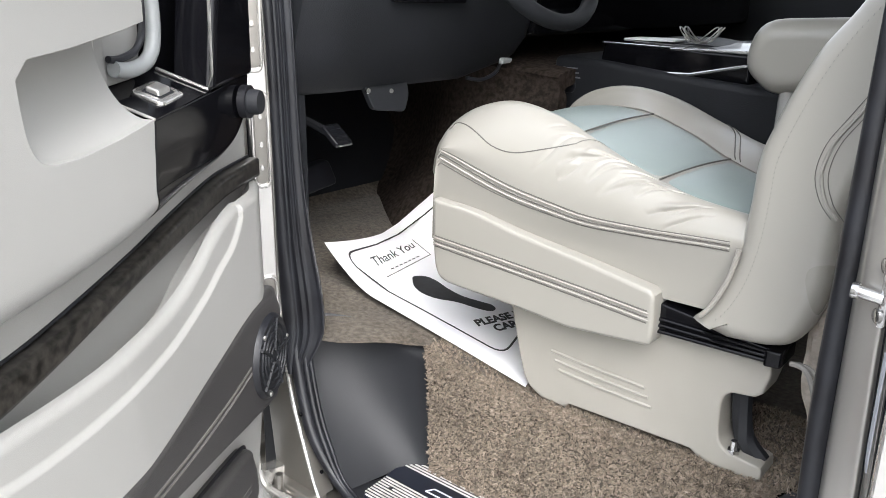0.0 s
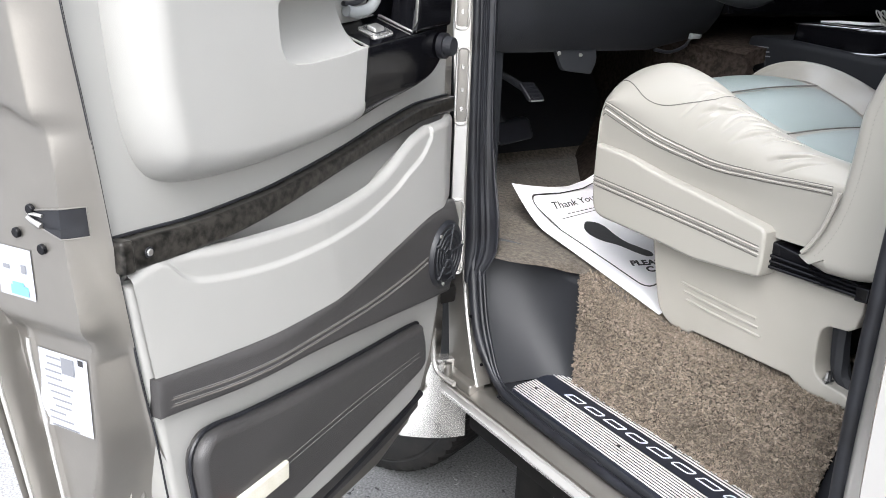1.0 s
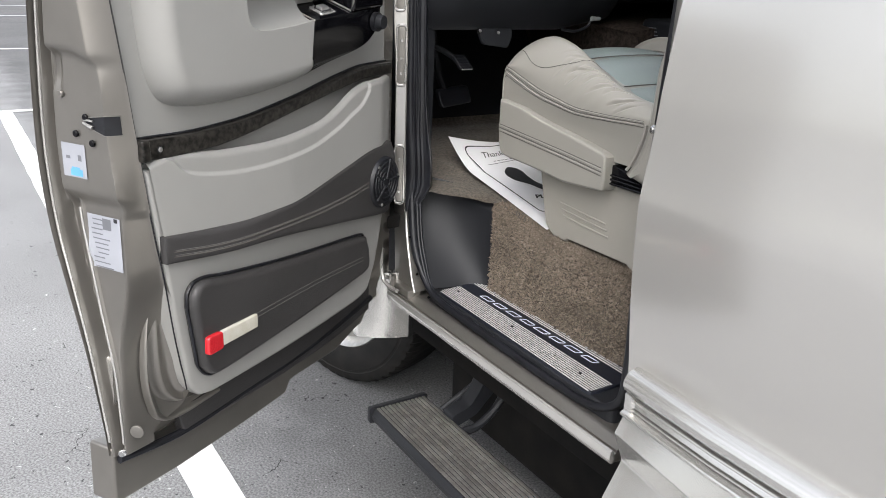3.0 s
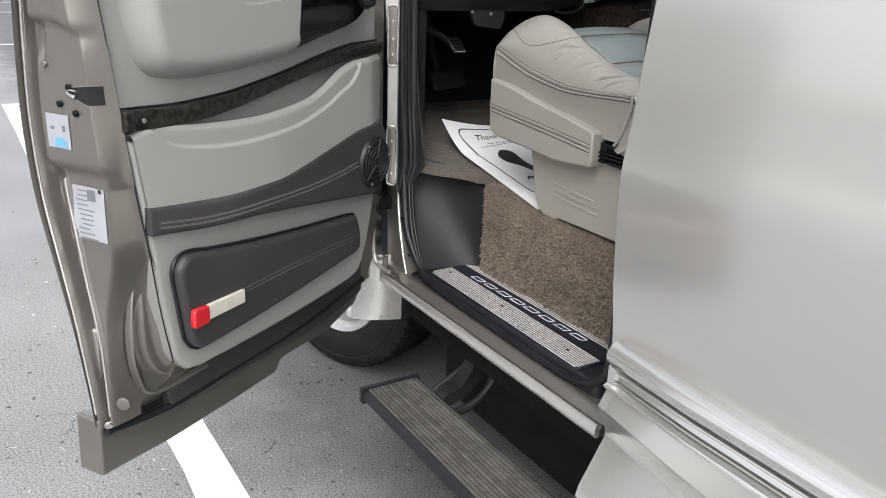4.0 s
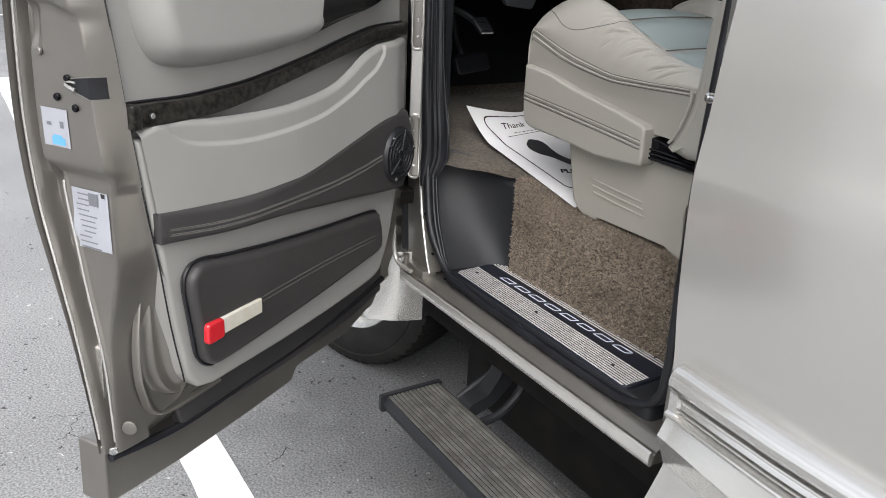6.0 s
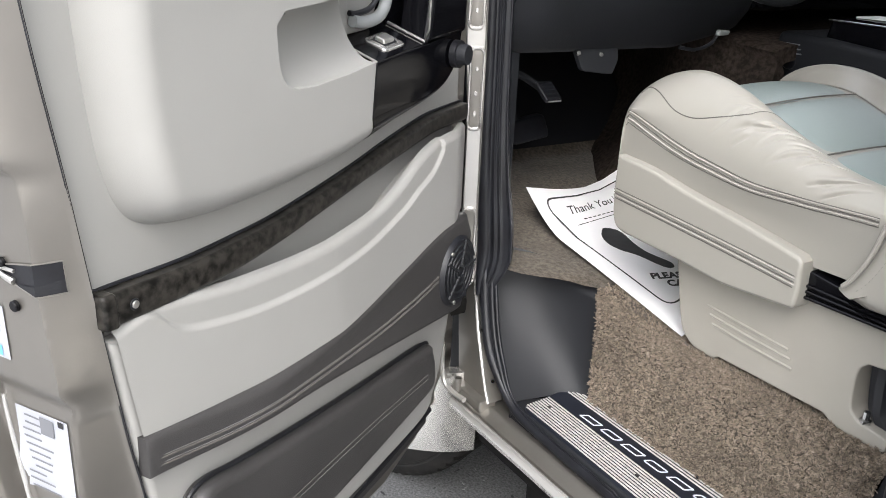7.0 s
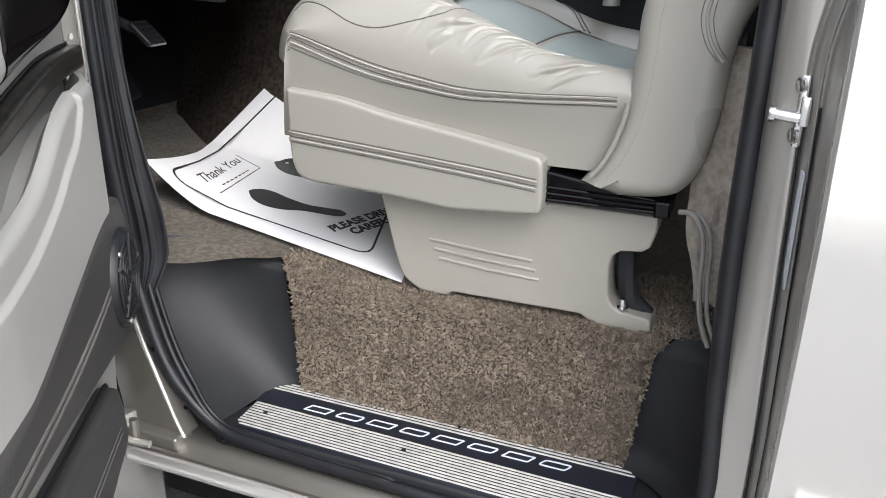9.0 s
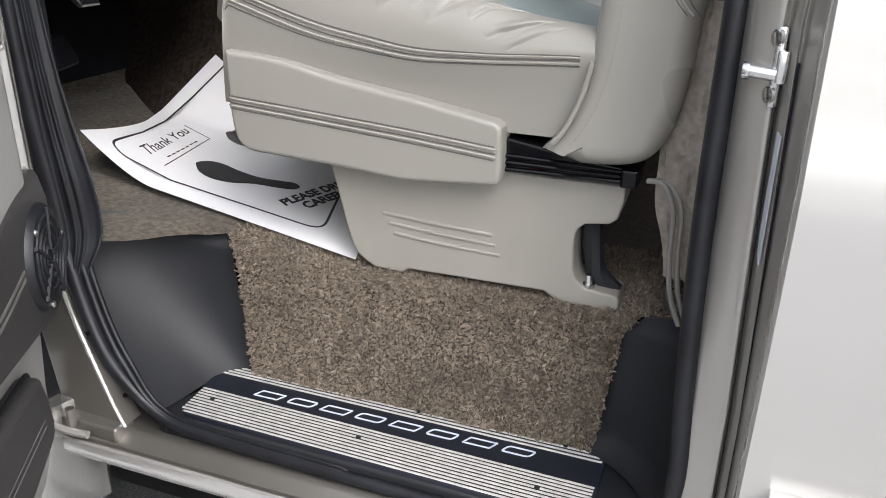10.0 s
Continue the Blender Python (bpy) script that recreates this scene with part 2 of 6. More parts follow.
def thing(name, label, category, m=None, group=""):
    ob = new(name)
    if m is not None:
        ob.matrix_basis = m
    return tagged(ob, label, category, group)


def spline(pts, n=8, closed=False):
    """A smooth line through points (Catmull-Rom), n steps a span."""
    p = [np.array(q, float) for q in pts]
    k = len(p)
    out = []
    for i in range(k if closed else k - 1):
        if closed:
            a, b, c, d = p[i - 1], p[i], p[(i + 1) % k], p[(i + 2) % k]
        else:
            a, b, c, d = p[max(i - 1, 0)], p[i], p[i + 1], p[min(i + 2, k - 1)]
        for j in range(n):
            t = j / n
            out.append(0.5 * (2 * b + (c - a) * t + (2 * a - 5 * b + 4 * c - d) * t * t + (3 * b - a - 3 * c + d) * t ** 3))
    if not closed:
        out.append(p[-1])
    return out


def value(pts, x):
    """Smooth value of a table of (x, value) pairs."""
    xs = [q[0] for q in pts]
    ys = [q[1] for q in pts]
    if x <= xs[0]:
        return ys[0]
    if x >= xs[-1]:
        return ys[-1]
    i = max(j for j in range(len(xs) - 1) if xs[j] <= x)
    t = (x - xs[i]) / (xs[i + 1] - xs[i])

    def slope(j):
        a, b = max(j - 1, 0), min(j + 1, len(xs) - 1)
        return (ys[b] - ys[a]) / (xs[b] - xs[a])
    h = xs[i + 1] - xs[i]
    return ((2 * t ** 3 - 3 * t * t + 1) * ys[i] + (t ** 3 - 2 * t * t + t) * h * slope(i)
            + (3 * t * t - 2 * t ** 3) * ys[i + 1] + (t ** 3 - t * t) * h * slope(i + 1))


def step(a, b, x):
    t = min(1, max(0, (x - a) / (b - a)))
    return t * t * (3 - 2 * t)


def rounded(corners, r, n=5):
    """A polygon with its corners rounded off. r: one radius, or one for each corner."""
    k = len(corners)
    out = []
    for i, c in enumerate(corners):
        c = np.array(c, float)
        a, b = np.array(corners[i - 1], float) - c, np.array(corners[(i + 1) % k], float) - c
        la, lb = np.linalg.norm(a), np.linalg.norm(b)
        ri = r[i] if isinstance(r, (list, tuple)) else r
        ri = min(ri, la * 0.48, lb * 0.48)
        p, q = c + a / la * ri, c + b / lb * ri
        for j in range(n + 1):
            t = j / n
            out.append((1 - t) ** 2 * p + 2 * t * (1 - t) * c + t * t * q)
    return out


def inset(poly, d):
    """Moves a closed outline inwards by d."""
    p = np.array(poly)
    area = 0.5 * np.sum(p[:, 0] * np.roll(p[:, 1], -1) - np.roll(p[:, 0], -1) * p[:, 1])
    e = np.roll(p, -1, 0) - p
    ln = np.maximum(np.linalg.norm(e, axis=1, keepdims=True), 1e-9)
    e = e / ln
    nrm = np.stack([-e[:, 1], e[:, 0]], 1) * (1 if area > 0 else -1)
    v = nrm + np.roll(nrm, 1, 0)
    v = v / np.maximum((v * v).sum(1, keepdims=True), 0.5) * 2
    q = p + v * d
    # edges that would turn back shrink to a point
    for _ in range(30):
        back = np.nonzero(((np.roll(q, -1, 0) - q) * e).sum(1) < -1e-9)[0]
        if not len(back):
            break
        for i in back:
            k = (i + 1) % len(q)
            q[i] = q[k] = (q[i] + q[k]) / 2
    return q


def fill(bm, faces):
    for f in faces:
        f.normal_update()
    bmesh.ops.triangulate(bm, faces=faces)


def pad(outline, lo, hi, r, place, crown=0.0, steps=4, back=True, bm=None):
    """A slab over an outline between two heights, with its upper edge rounded by r and, with a crown, a swelling face."""
    bm = bm or bmesh.new()
    rings = [(0.0, lo)] + [(r * (1 - math.cos(i / steps * math.pi / 2)), hi - r + r * math.sin(i / steps * math.pi / 2)) for i in range(steps + 1)]
    if not crown and r > 0.0015:
        rings.append((r + 0.0012, hi))
    if crown:
        rings += [(r + 0.012, hi + crown * 0.45), (r + 0.028, hi + crown * 0.8), (r + 0.045, hi + crown)]
    made = []
    for d, h in rings:
        q = inset(outline, d) if d else np.array(outline)
        made.append([bm.verts.new(place(a, b, h)) for a, b in q])
    k = len(outline)
    for lower, upper in zip(made, made[1:]):
        for i in range(k):
            bm.faces.new((lower[i], lower[(i + 1) % k], upper[(i + 1) % k], upper[i]))
    top = bm.faces.new(made[-1])
    ends = [top]
    if back:
        ends.append(bm.faces.new(made[0][::-1]))
    fill(bm, ends)
    return bm


def tube(points, radius, seg=8, bm=None, ends=True):
    """A round bar along a line of points."""
    bm = bm or bmesh.new()
    p = [Vector(q) for q in points]
    rings = []
    up = Vector((0.13, 0.31, 0.94)).normalized()
    for i, q in enumerate(p):
        d = (p[min(i + 1, len(p) - 1)] - p[max(i - 1, 0)]).normalized()
        side = d.cross(up)
        if side.length < 0.1:
            side = d.cross(Vector((1, 0, 0)))
        side.normalize()
        over = side.cross(d)
        rr = radius(i / (len(p) - 1)) if callable(radius) else radius
        rings.append([bm.verts.new(q + (side * math.cos(k / seg * 2 * math.pi) + over * math.sin(k / seg * 2 * math.pi)) * rr) for k in range(seg)])
    for a, b in zip(rings, rings[1:]):
        for k in range(seg):
            bm.faces.new((a[k], a[(k + 1) % seg], b[(k + 1) % seg], b[k]))
    if ends:
        bm.faces.new(rings[0][::-1])
        bm.faces.new(rings[-1])
    return bm


def grid(f, nu, nv, bm=None, thick=None):
    """A sheet f(u, v) over the unit square; with thick (a vector) a second skin behind it and a rim."""
    bm = bm or bmesh.new()
    a = [[bm.verts.new(f(i / nu, j / nv)) for j in range(nv + 1)] for i in range(nu + 1)]
    for i in range(nu):
        for j in range(nv):
            bm.faces.new((a[i][j], a[i + 1][j], a[i + 1][j + 1], a[i][j + 1]))
    if thick:
        t = Vector(thick)
        b = [[bm.verts.new(v.co + t) for v in row] for row in a]
        for i in range(nu):
            for j in range(nv):
                bm.faces.new((b[i][j], b[i][j + 1], b[i + 1][j + 1], b[i + 1][j]))
        rim = [(i, 0) for i in range(nu)] + [(nu, j) for j in range(nv)] + [(i, nv) for i in range(nu, 0, -1)] + [(0, j) for j in range(nv, 0, -1)]
        for (i, j), (k, m) in zip(rim, rim[1:] + rim[:1]):
            bm.faces.new((a[i][j], a[k][m], b[k][m], b[i][j]))
    return bm


def sweep(profile, path, place, bm=None, caps=True):
    """A closed profile [(p, q)] carried along parameters; place(p, q, s) gives the point."""
    bm = bm or bmesh.new()
    rings = [[bm.verts.new(place(p, q, s)) for p, q in profile] for s in path]
    k = len(profile)
    for a, b in zip(rings, rings[1:]):
        for i in range(k):
            bm.faces.new((a[i], a[(i + 1) % k], b[(i + 1) % k], b[i]))
    if caps:
        ends = [bm.faces.new(rings[0][::-1]), bm.faces.new(rings[-1])]
        fill(bm, ends)
    return bm


def box(x0, x1, y0, y1, z0, z1, r=0.004, bm=None):
    """A block with rounded edges."""
    bm = bm or bmesh.new()
    vs = [bm.verts.new((x, y, z)) for x in (x0, x1) for y in (y0, y1) for z in (z0, z1)]
    fs = [bm.faces.new([vs[i] for i in f]) for f in ((0, 1, 3, 2), (4, 6, 7, 5), (0, 4, 5, 1), (2, 3, 7, 6), (0, 2, 6, 4), (1, 5, 7, 3))]
    if r:
        es = list({e for f in fs for e in f.edges})
        bmesh.ops.bevel(bm, geom=es, offset=r, segments=2, affect="EDGES", profile=0.5)
    return bm


def disc(centre, axis, r0, r1, height, seg=24, bm=None, bevel=0.2):
    """A low round boss: centre of its foot, axis, radii at foot and top."""
    bm = bm or bmesh.new()
    ax = Vector(axis).normalized()
    s = ax.orthogonal().normalized()
    o = ax.cross(s)
    c = Vector(centre)
    rings = []
    for r, h in ((r0, 0), (r0 * (1 - bevel) + r1 * bevel, height * (1 - bevel)), (r1, height)):
        rings.append([bm.verts.new(c + ax * h + (s * math.cos(k / seg * 2 * math.pi) + o * math.sin(k / seg * 2 * math.pi)) * r) for k in range(seg)])
    for a, b in zip(rings, rings[1:]):
        for k in range(seg):
            bm.faces.new((a[k], a[(k + 1) % seg], b[(k + 1) % seg], b[k]))
    bm.faces.new(rings[-1])
    bm.faces.new(rings[0][::-1])
    return bm


# ---- ground ----
def ground():
    bm = bmesh.new()
    vs = [bm.verts.new(p) for p in ((-900, -900, 0), (900, -900, 0), (900, 900, 0), (-900, 900, 0))]
    bm.faces.new(vs)
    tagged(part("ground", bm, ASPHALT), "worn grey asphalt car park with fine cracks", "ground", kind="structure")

    def line(x0, x1, y0, y1):
        bm = bmesh.new()
        n = 60
        rnd = random.Random(int(abs(x0 * 7 + y0 * 13)) + 3)
        a = [bm.verts.new((x0 + (x1 - x0) * i / n + (rnd.uniform(-.004, .004) if x1 - x0 < 1 else 0), y0 + (rnd.uniform(-.004, .004)), 0.004)) for i in range(n + 1)]
        b = [bm.verts.new((x0 + (x1 - x0) * i / n, y1 + rnd.uniform(-.004, .004), 0.004)) for i in range(n + 1)]
        for i in range(n):
            bm.faces.new((a[i], a[i + 1], b[i + 1], b[i]))
        return tagged(part("parking_line", bm, LINE_PAINT), "white painted parking bay line on asphalt", "road marking", "parking lines", "structure")
    line(-6.9, 4.0, -0.70, -0.575)
    for x in (-6.85, -12.5, -19.9, -24.0):
        line(x - 0.07, x + 0.07, -0.57 if x > -7 else -14.0, 14.0)


ground()

# ---- the van ----
van = thing("van", "pewter metallic conversion van with its front door open", "van")

# the side behind the door opening
SIDE = [(-0.165, 0.62), (-0.176, 0.755), (-0.188, 0.85), (-0.196, 0.95), (-0.1995, 1.04), (-0.197, 1.08), (-0.189, 1.13), (-0.183, 1.18), (-0.176, 1.25), (-0.160, 1.36), (-0.118, 1.6), (-0.07, 1.85)]


def side_wall():
    prof = spline([(y, z) for y, z in SIDE], 7)

    def f(u, v):
        y, z = prof[round(v * (len(prof) - 1))]
        x = 0.690 + u * 3.21
        return (x, y + 0.012 * (1 - step(0.0, 0.3, u * 3.21)) - 0.02 * math.sin(min(1, u * 3.21 / 1.6) * math.pi / 2), z)
    bm = grid(lambda u, v: f(u ** 1.8, v), 60, len(prof) - 1)
    # folded front flange of the skin
    def g(u, v):
        y, z = prof[round(v * (len(prof) - 1))]
        q = spline([(0.690, 0), (0.6865, 0.004), (0.685, 0.010), (0.688, 0.024), (0.687, 0.034)], 3)[round(u * 12)]
        return (q[0], y + 0.012 + q[1], z)
    grid(g, 12, len(prof) - 1, bm)
    part("body_side", bm, PAINT, van, "smooth pewter metallic body panel")


side_wall()

# roll, groove, fine ribs, chamfer, flat face, undercut and flared skirt
CLAD = [(-0.170, 0.762), (-0.180, 0.7625), (-0.190, 0.7605), (-0.199, 0.756), (-0.2055, 0.749), (-0.2090, 0.741), (-0.2085, 0.732), (-0.2045, 0.7245), (-0.198, 0.720), (-0.192, 0.7185),
        (-0.183, 0.7165), (-0.183, 0.7125), (-0.1970, 0.7115), (-0.1980, 0.709), (-0.1970, 0.7065), (-0.1945, 0.706), (-0.1962, 0.7035), (-0.1942, 0.703), (-0.1960, 0.6995), (-0.1940, 0.699),
        (-0.1958, 0.6955), (-0.185, 0.694), (-0.184, 0.691), (-0.1960, 0.690), (-0.1965, 0.687), (-0.187, 0.686), (-0.187, 0.6845), (-0.2070, 0.6810), (-0.2085, 0.679), (-0.2075, 0.674),
        (-0.199, 0.672), (-0.198, 0.670), (-0.2155, 0.624), (-0.214, 0.619), (-0.190, 0.562), (-0.191, 0.555), (-0.243, 0.464), (-0.248, 0.444), (-0.236, 0.430), (-0.12, 0.425), (-0.12, 0.762)]


def cladding():
    def place(y, z, s):
        y = min(y, -0.2005) if s < 0.018 and 0.673 < z < 0.7184 else y
        fall = 0.075 * (min(s, 0.5) - 0.24) * step(0.69, 0.61, z)
        return (0.716 + s, y + 0.010 * step(0.2, 0.0, s) - 0.02 * min(1, s / 1.6), z - fall)
    bm = sweep(CLAD, [0, 0.006, 0.016, 0.02] + [0.1 * i for i in range(1, 32)], place)
    part("lower_cladding", bm, CLADDING, van, "pale silver ribbed lower cladding", angle=24)


cladding()


def shell():
    # roof, far side, tail, front bulkhead and windscreen header close the cabin
    bm = box(-0.30, 3.9, -0.02, 1.95, 2.05, 2.10, 0.02)
    part("roof", bm, PAINT, van)
    bm = box(-1.2, 3.9, 1.9, 1.95, 0.22, 1.43, 0.01)
    part("far_side", bm, PAINT, van)
    part("far_pillar", box(-0.85, -0.65, 1.9, 1.95, 1.38, 2.05, 0.01), PAINT, van)
    part("far_side", box(0.40, 3.9, 1.9, 1.95, 1.40, 2.05, 0.01), PAINT, van)
    part("far_header", box(-0.66, 0.40, 1.9, 1.95, 1.93, 2.05, 0.01), PAINT, van)
    part("far_trim", box(-1.15, 1.6, 1.87, 1.897, 0.58, 1.42, 0.012), DASH, van, "charcoal trim of the far door")
    bm = box(3.85, 3.9, -0.1, 1.9, 0.45, 2.05, 0.01)
    part("tail", bm, PAINT, van)
    bm = box(-1.25, -1.2, -0.1, 1.9, 0.45, 1.35, 0.01)
    part("bulkhead", bm, DASH, van)
    bm = box(-0.26, 3.8, -0.06, 1.9, 0.40, 0.56, 0.01)
    part("underbody", bm, DARK, van)
    part("engine_bay", box(-2.1, -0.26, 0.26, 1.9, 0.24, 0.78, 0.01), DARK, van)
    part("nose", box(-2.15, -1.2, -0.14, 1.9, 0.45, 1.25, 0.05), PAINT, van)
    # added dark block: keeps light from under the van and reads as its shade
    part("underframe", box(-0.24, 3.8, 0.07, 1.7, 0.13, 0.41, 0.02), DARK, van)
    bm = box(0.74, 3.85, -0.12, -0.05, 0.62, 2.05, 0.01)
    part("inner_wall", bm, PLASTIC, van)


shell()

# ---- door opening: seal, sill, pillars ----
SEAL = [(-0.315, -0.030, 1.95), (-0.300, -0.045, 1.6), (-0.277, -0.060, 1.25), (-0.268, -0.066, 1.05), (-0.256, -0.073, 0.89), (-0.221, -0.090, 0.77), (-0.172, -0.103, 0.67),
        (-0.104, -0.107, 0.602), (-0.02, -0.110, 0.586), (0.2, -0.112, 0.581), (0.45, -0.112, 0.580), (0.550, -0.110, 0.586), (0.608, -0.10, 0.618), (0.627, -0.095, 0.69),
        (0.621, -0.090, 0.82), (0.614, -0.082, 1.0), (0.614, -0.075, 1.2), (0.615, -0.062, 1.5), (0.608, -0.032, 1.95)]


def seal():
    line = spline(SEAL, 8)
    n = len(line)
    made = None
    for off, dy, r, name in ((0.0, 0.0, 0.0118, "door_seal"), (0.0135, 0.008, 0.0060, "seal_lip"), (0.0215, 0.013, 0.0042, "seal_lip")):
        pts = []
        for k, p in enumerate(line):
            d = line[min(k + 1, n - 1)] - line[max(k - 1, 0)]
            d = d / np.linalg.norm(d)
            side = np.array((-d[2], 0, d[0]))          # towards the middle of the opening
            side = side / max(np.linalg.norm(side), 1e-6)
            low = step(0.66, 0.60, p[2])
            pts.append(p + side * off * (1 if k < n * 0.5 else -0.75) * (1 - 0.6 * low) + np.array((0, dy, 0)))
        lows = [step(0.70, 0.60, p[2]) for p in line]
        pts = [p + np.array((0, 0.0075 * w if r > 0.01 else 0, -0.003 * w)) for p, w in zip(pts, lows)]
        ob = part(name, tube(pts, lambda q: r * (1 - 0.25 * lows[round(q * (n - 1))]), 10), RUBBER, made or van, "black rubber door seal" if made is None else "")
        made = made or ob
    # broad ribbed carrier beside the hinge pillar
    outer = [(0.78, -0.240), (0.85, -0.252), (0.95, -0.262), (1.10, -0.263), (1.25, -0.264), (1.40, -0.269), (1.62, -0.282), (1.9, -0.30)]
    inner = [(0.78, -0.214), (0.85, -0.196), (0.92, -0.198), (1.0, -0.216), (1.08, -0.230), (1.18, -0.240), (1.40, -0.248), (1.62, -0.262), (1.9, -0.28)]

    def carrier(u, v):
        z = 0.78 + 1.10 * u
        a = np.array((value(outer, z), -0.0925 - 0.008 * step(0.90, 0.78, z)))
        b = np.array((value(inner, z), -0.052 - 0.030 * step(0.86, 0.78, z)))
        w = min(v / 0.86, 1.0)
        p = a * (1 - w) + b * w
        n = np.array(((b - a)[1], -(b - a)[0]))
        n = n / np.linalg.norm(n)
        bulge = 0.006 * max(0.0, 1 - ((w - 0.17) / 0.17) ** 2) ** 0.5 + 0.004 * math.exp(-((w - 0.50) / 0.05) ** 2) + 0.003 * math.exp(-((w - 0.66) / 0.04) ** 2) + 0.002 * math.exp(-((w - 0.97) / 0.05) ** 2)
        p = p + n * bulge + np.array((-0.10, 0.10)) * max(0.0, v - 0.86)
        return (p[0], p[1], z)
    part("seal_carrier", grid(carrier, 60, 50), RUBBER, made, angle=60)
    for k in (30, 44, 52, 60):
        part("seal_clip", disc(line[k] + np.array((0, -0.011, 0)), (0.3, -1, 0), 0.0035, 0.003, 0.003, 8), GLOSS, made)


seal()

ROCKER = [(-0.085, 0.562), (-0.108, 0.566), (-0.114, 0.5665), (-0.122, 0.563), (-0.134, 0.557), (-0.139, 0.554), (-0.1405, 0.549), (-0.1450, 0.547), (-0.1450, 0.530), (-0.03, 0.52), (-0.03, 0.562)]


def rocker():
    lay = lambda y, z, s: (-0.235 + s, y + 0.0008 * noise.noise((s * 9, y * 40, z * 40)), z + 0.0006 * noise.noise((s * 11, 3, y * 30)))
    along = [0.015 * i for i in range(0, 61)]
    sill = part("rocker", sweep(ROCKER, along, lay), SHADED_PAINT, van, "pewter painted door sill with scuffs")
    # the lip's bright reflection is put in by using the lighter paint tone
    lip = [(-0.1450, 0.548), (-0.1472, 0.556), (-0.1510, 0.5580), (-0.1545, 0.5555), (-0.1565, 0.546), (-0.1565, 0.535), (-0.1535, 0.5295), (-0.1480, 0.528), (-0.1450, 0.530)]
    part("sill_lip", sweep(lip, along, lay), PAINT, sill, "folded sill lip in the lighter paint tone")


rocker()


def front_pillar():
    right = spline([(-0.235, 1.95), (-0.222, 1.6), (-0.208, 1.27), (-0.206, 0.95), (-0.207, 0.82), (-0.196, 0.72), (-0.168, 0.62), (-0.148, 0.575)], 6)
    sheet = right + [np.array(q) for q in ((-0.262, 0.565), (-0.275, 0.80), (-0.280, 1.95))]
    pillar = part("hinge_pillar", pad(sheet, 0.085, 0.118, 0.004, lambda a, b, h: (a, -h, b)), SHADED_PAINT, van, "pewter painted hinge pillar")
    part("pillar_rim", tube([(p[0], -0.119, p[1]) for p in right], 0.0038, 8), PAINT, pillar)
    # flange with two long pressed hinge seats; its lit look is the lighter paint tone
    edge = [p for p in right if p[1] > 0.80]
    flange = [p + np.array((-0.003, 0)) for p in edge] + [np.array((p[0] - 0.042 - 0.01 * step(1.1, 1.3, p[1]), p[1])) for p in edge[::-1]]
    part("pillar_flange", pad(flange, 0.10, 0.1215, 0.003, lambda a, b, h: (a, -h, b)), PAINT, pillar)
    for z0, z1, x0, x1 in ((1.112, 1.265, -0.247, -0.213), (0.795, 0.952, -0.247, -0.212), (1.30, 1.46, -0.256, -0.22)):
        loop = rounded([(x0, z0), (x1, z0), (x1, z1), (x0, z1)], 0.014, 6)
        part("hinge_seat", pad(inset(loop, 0.004), 0.11, 0.1225, 0.001, lambda a, b, h: (a, -h, b)), SHADED_PAINT, pillar)
        part("hinge_rim", tube([(p[0], -0.1225, p[1]) for p in loop] + [(loop[0][0], -0.1225, loop[0][1])], 0.0038, 8), PAINT, pillar)
        for k in (0.2, 0.45, 0.75):
            part("bolt", disc(((x0 + x1) / 2, -0.122, z0 + (z1 - z0) * k), (0, -1, 0), 0.005, 0.004, 0.004, 8), PAINT, pillar)
    # lower corner bracket of the door and its pin
    part("hinge_bracket", tube(spline([(-0.258, -0.165, 0.68), (-0.255, -0.165, 0.62), (-0.245, -0.162, 0.585), (-0.222, -0.155, 0.572), (-0.19, -0.15, 0.570)], 6), 0.006, 8), PAINT, pillar)
    part("hinge_pin", tube([(-0.222, -0.145, 0.575), (-0.222, -0.145, 0.605)], 0.007, 8), SHADED_PAINT, pillar)
    part("rocker_end", pad(rounded([(-0.262, 0.556), (-0.15, 0.556), (-0.15, 0.580), (-0.262, 0.582)], 0.005), 0.10, 0.138, 0.005, lambda a, b, h: (a, -h, b)), SHADED_PAINT, pillar)

    # the pillar leans forward and inward above the sill corner
    # and its flange with the hinge seats turns to face the cabin side
    rim_x = sorted((p[1], p[0]) for p in right)
    for ob in (pillar, *pillar.children):
        turned = ob.name.split(".")[0] in ("pillar_flange", "hinge_seat", "hinge_rim", "bolt")
        for v in ob.data.vertices:
            if turned:
                k = step(0.66, 0.84, v.co.z)
                edge_x = value(rim_x, v.co.z) - 0.003
                t, high = edge_x - v.co.x, -v.co.y - 0.1215
                v.co.x += k * (edge_x - 0.35 * t + 0.88 * high - v.co.x)
                v.co.y += k * (-0.1215 - 0.65 * t - 0.47 * high - v.co.y)
            up = step(0.62, 0.88, v.co.z)
            v.co.x -= 0.060 * up
            v.co.y += 0.031 * up


front_pillar()


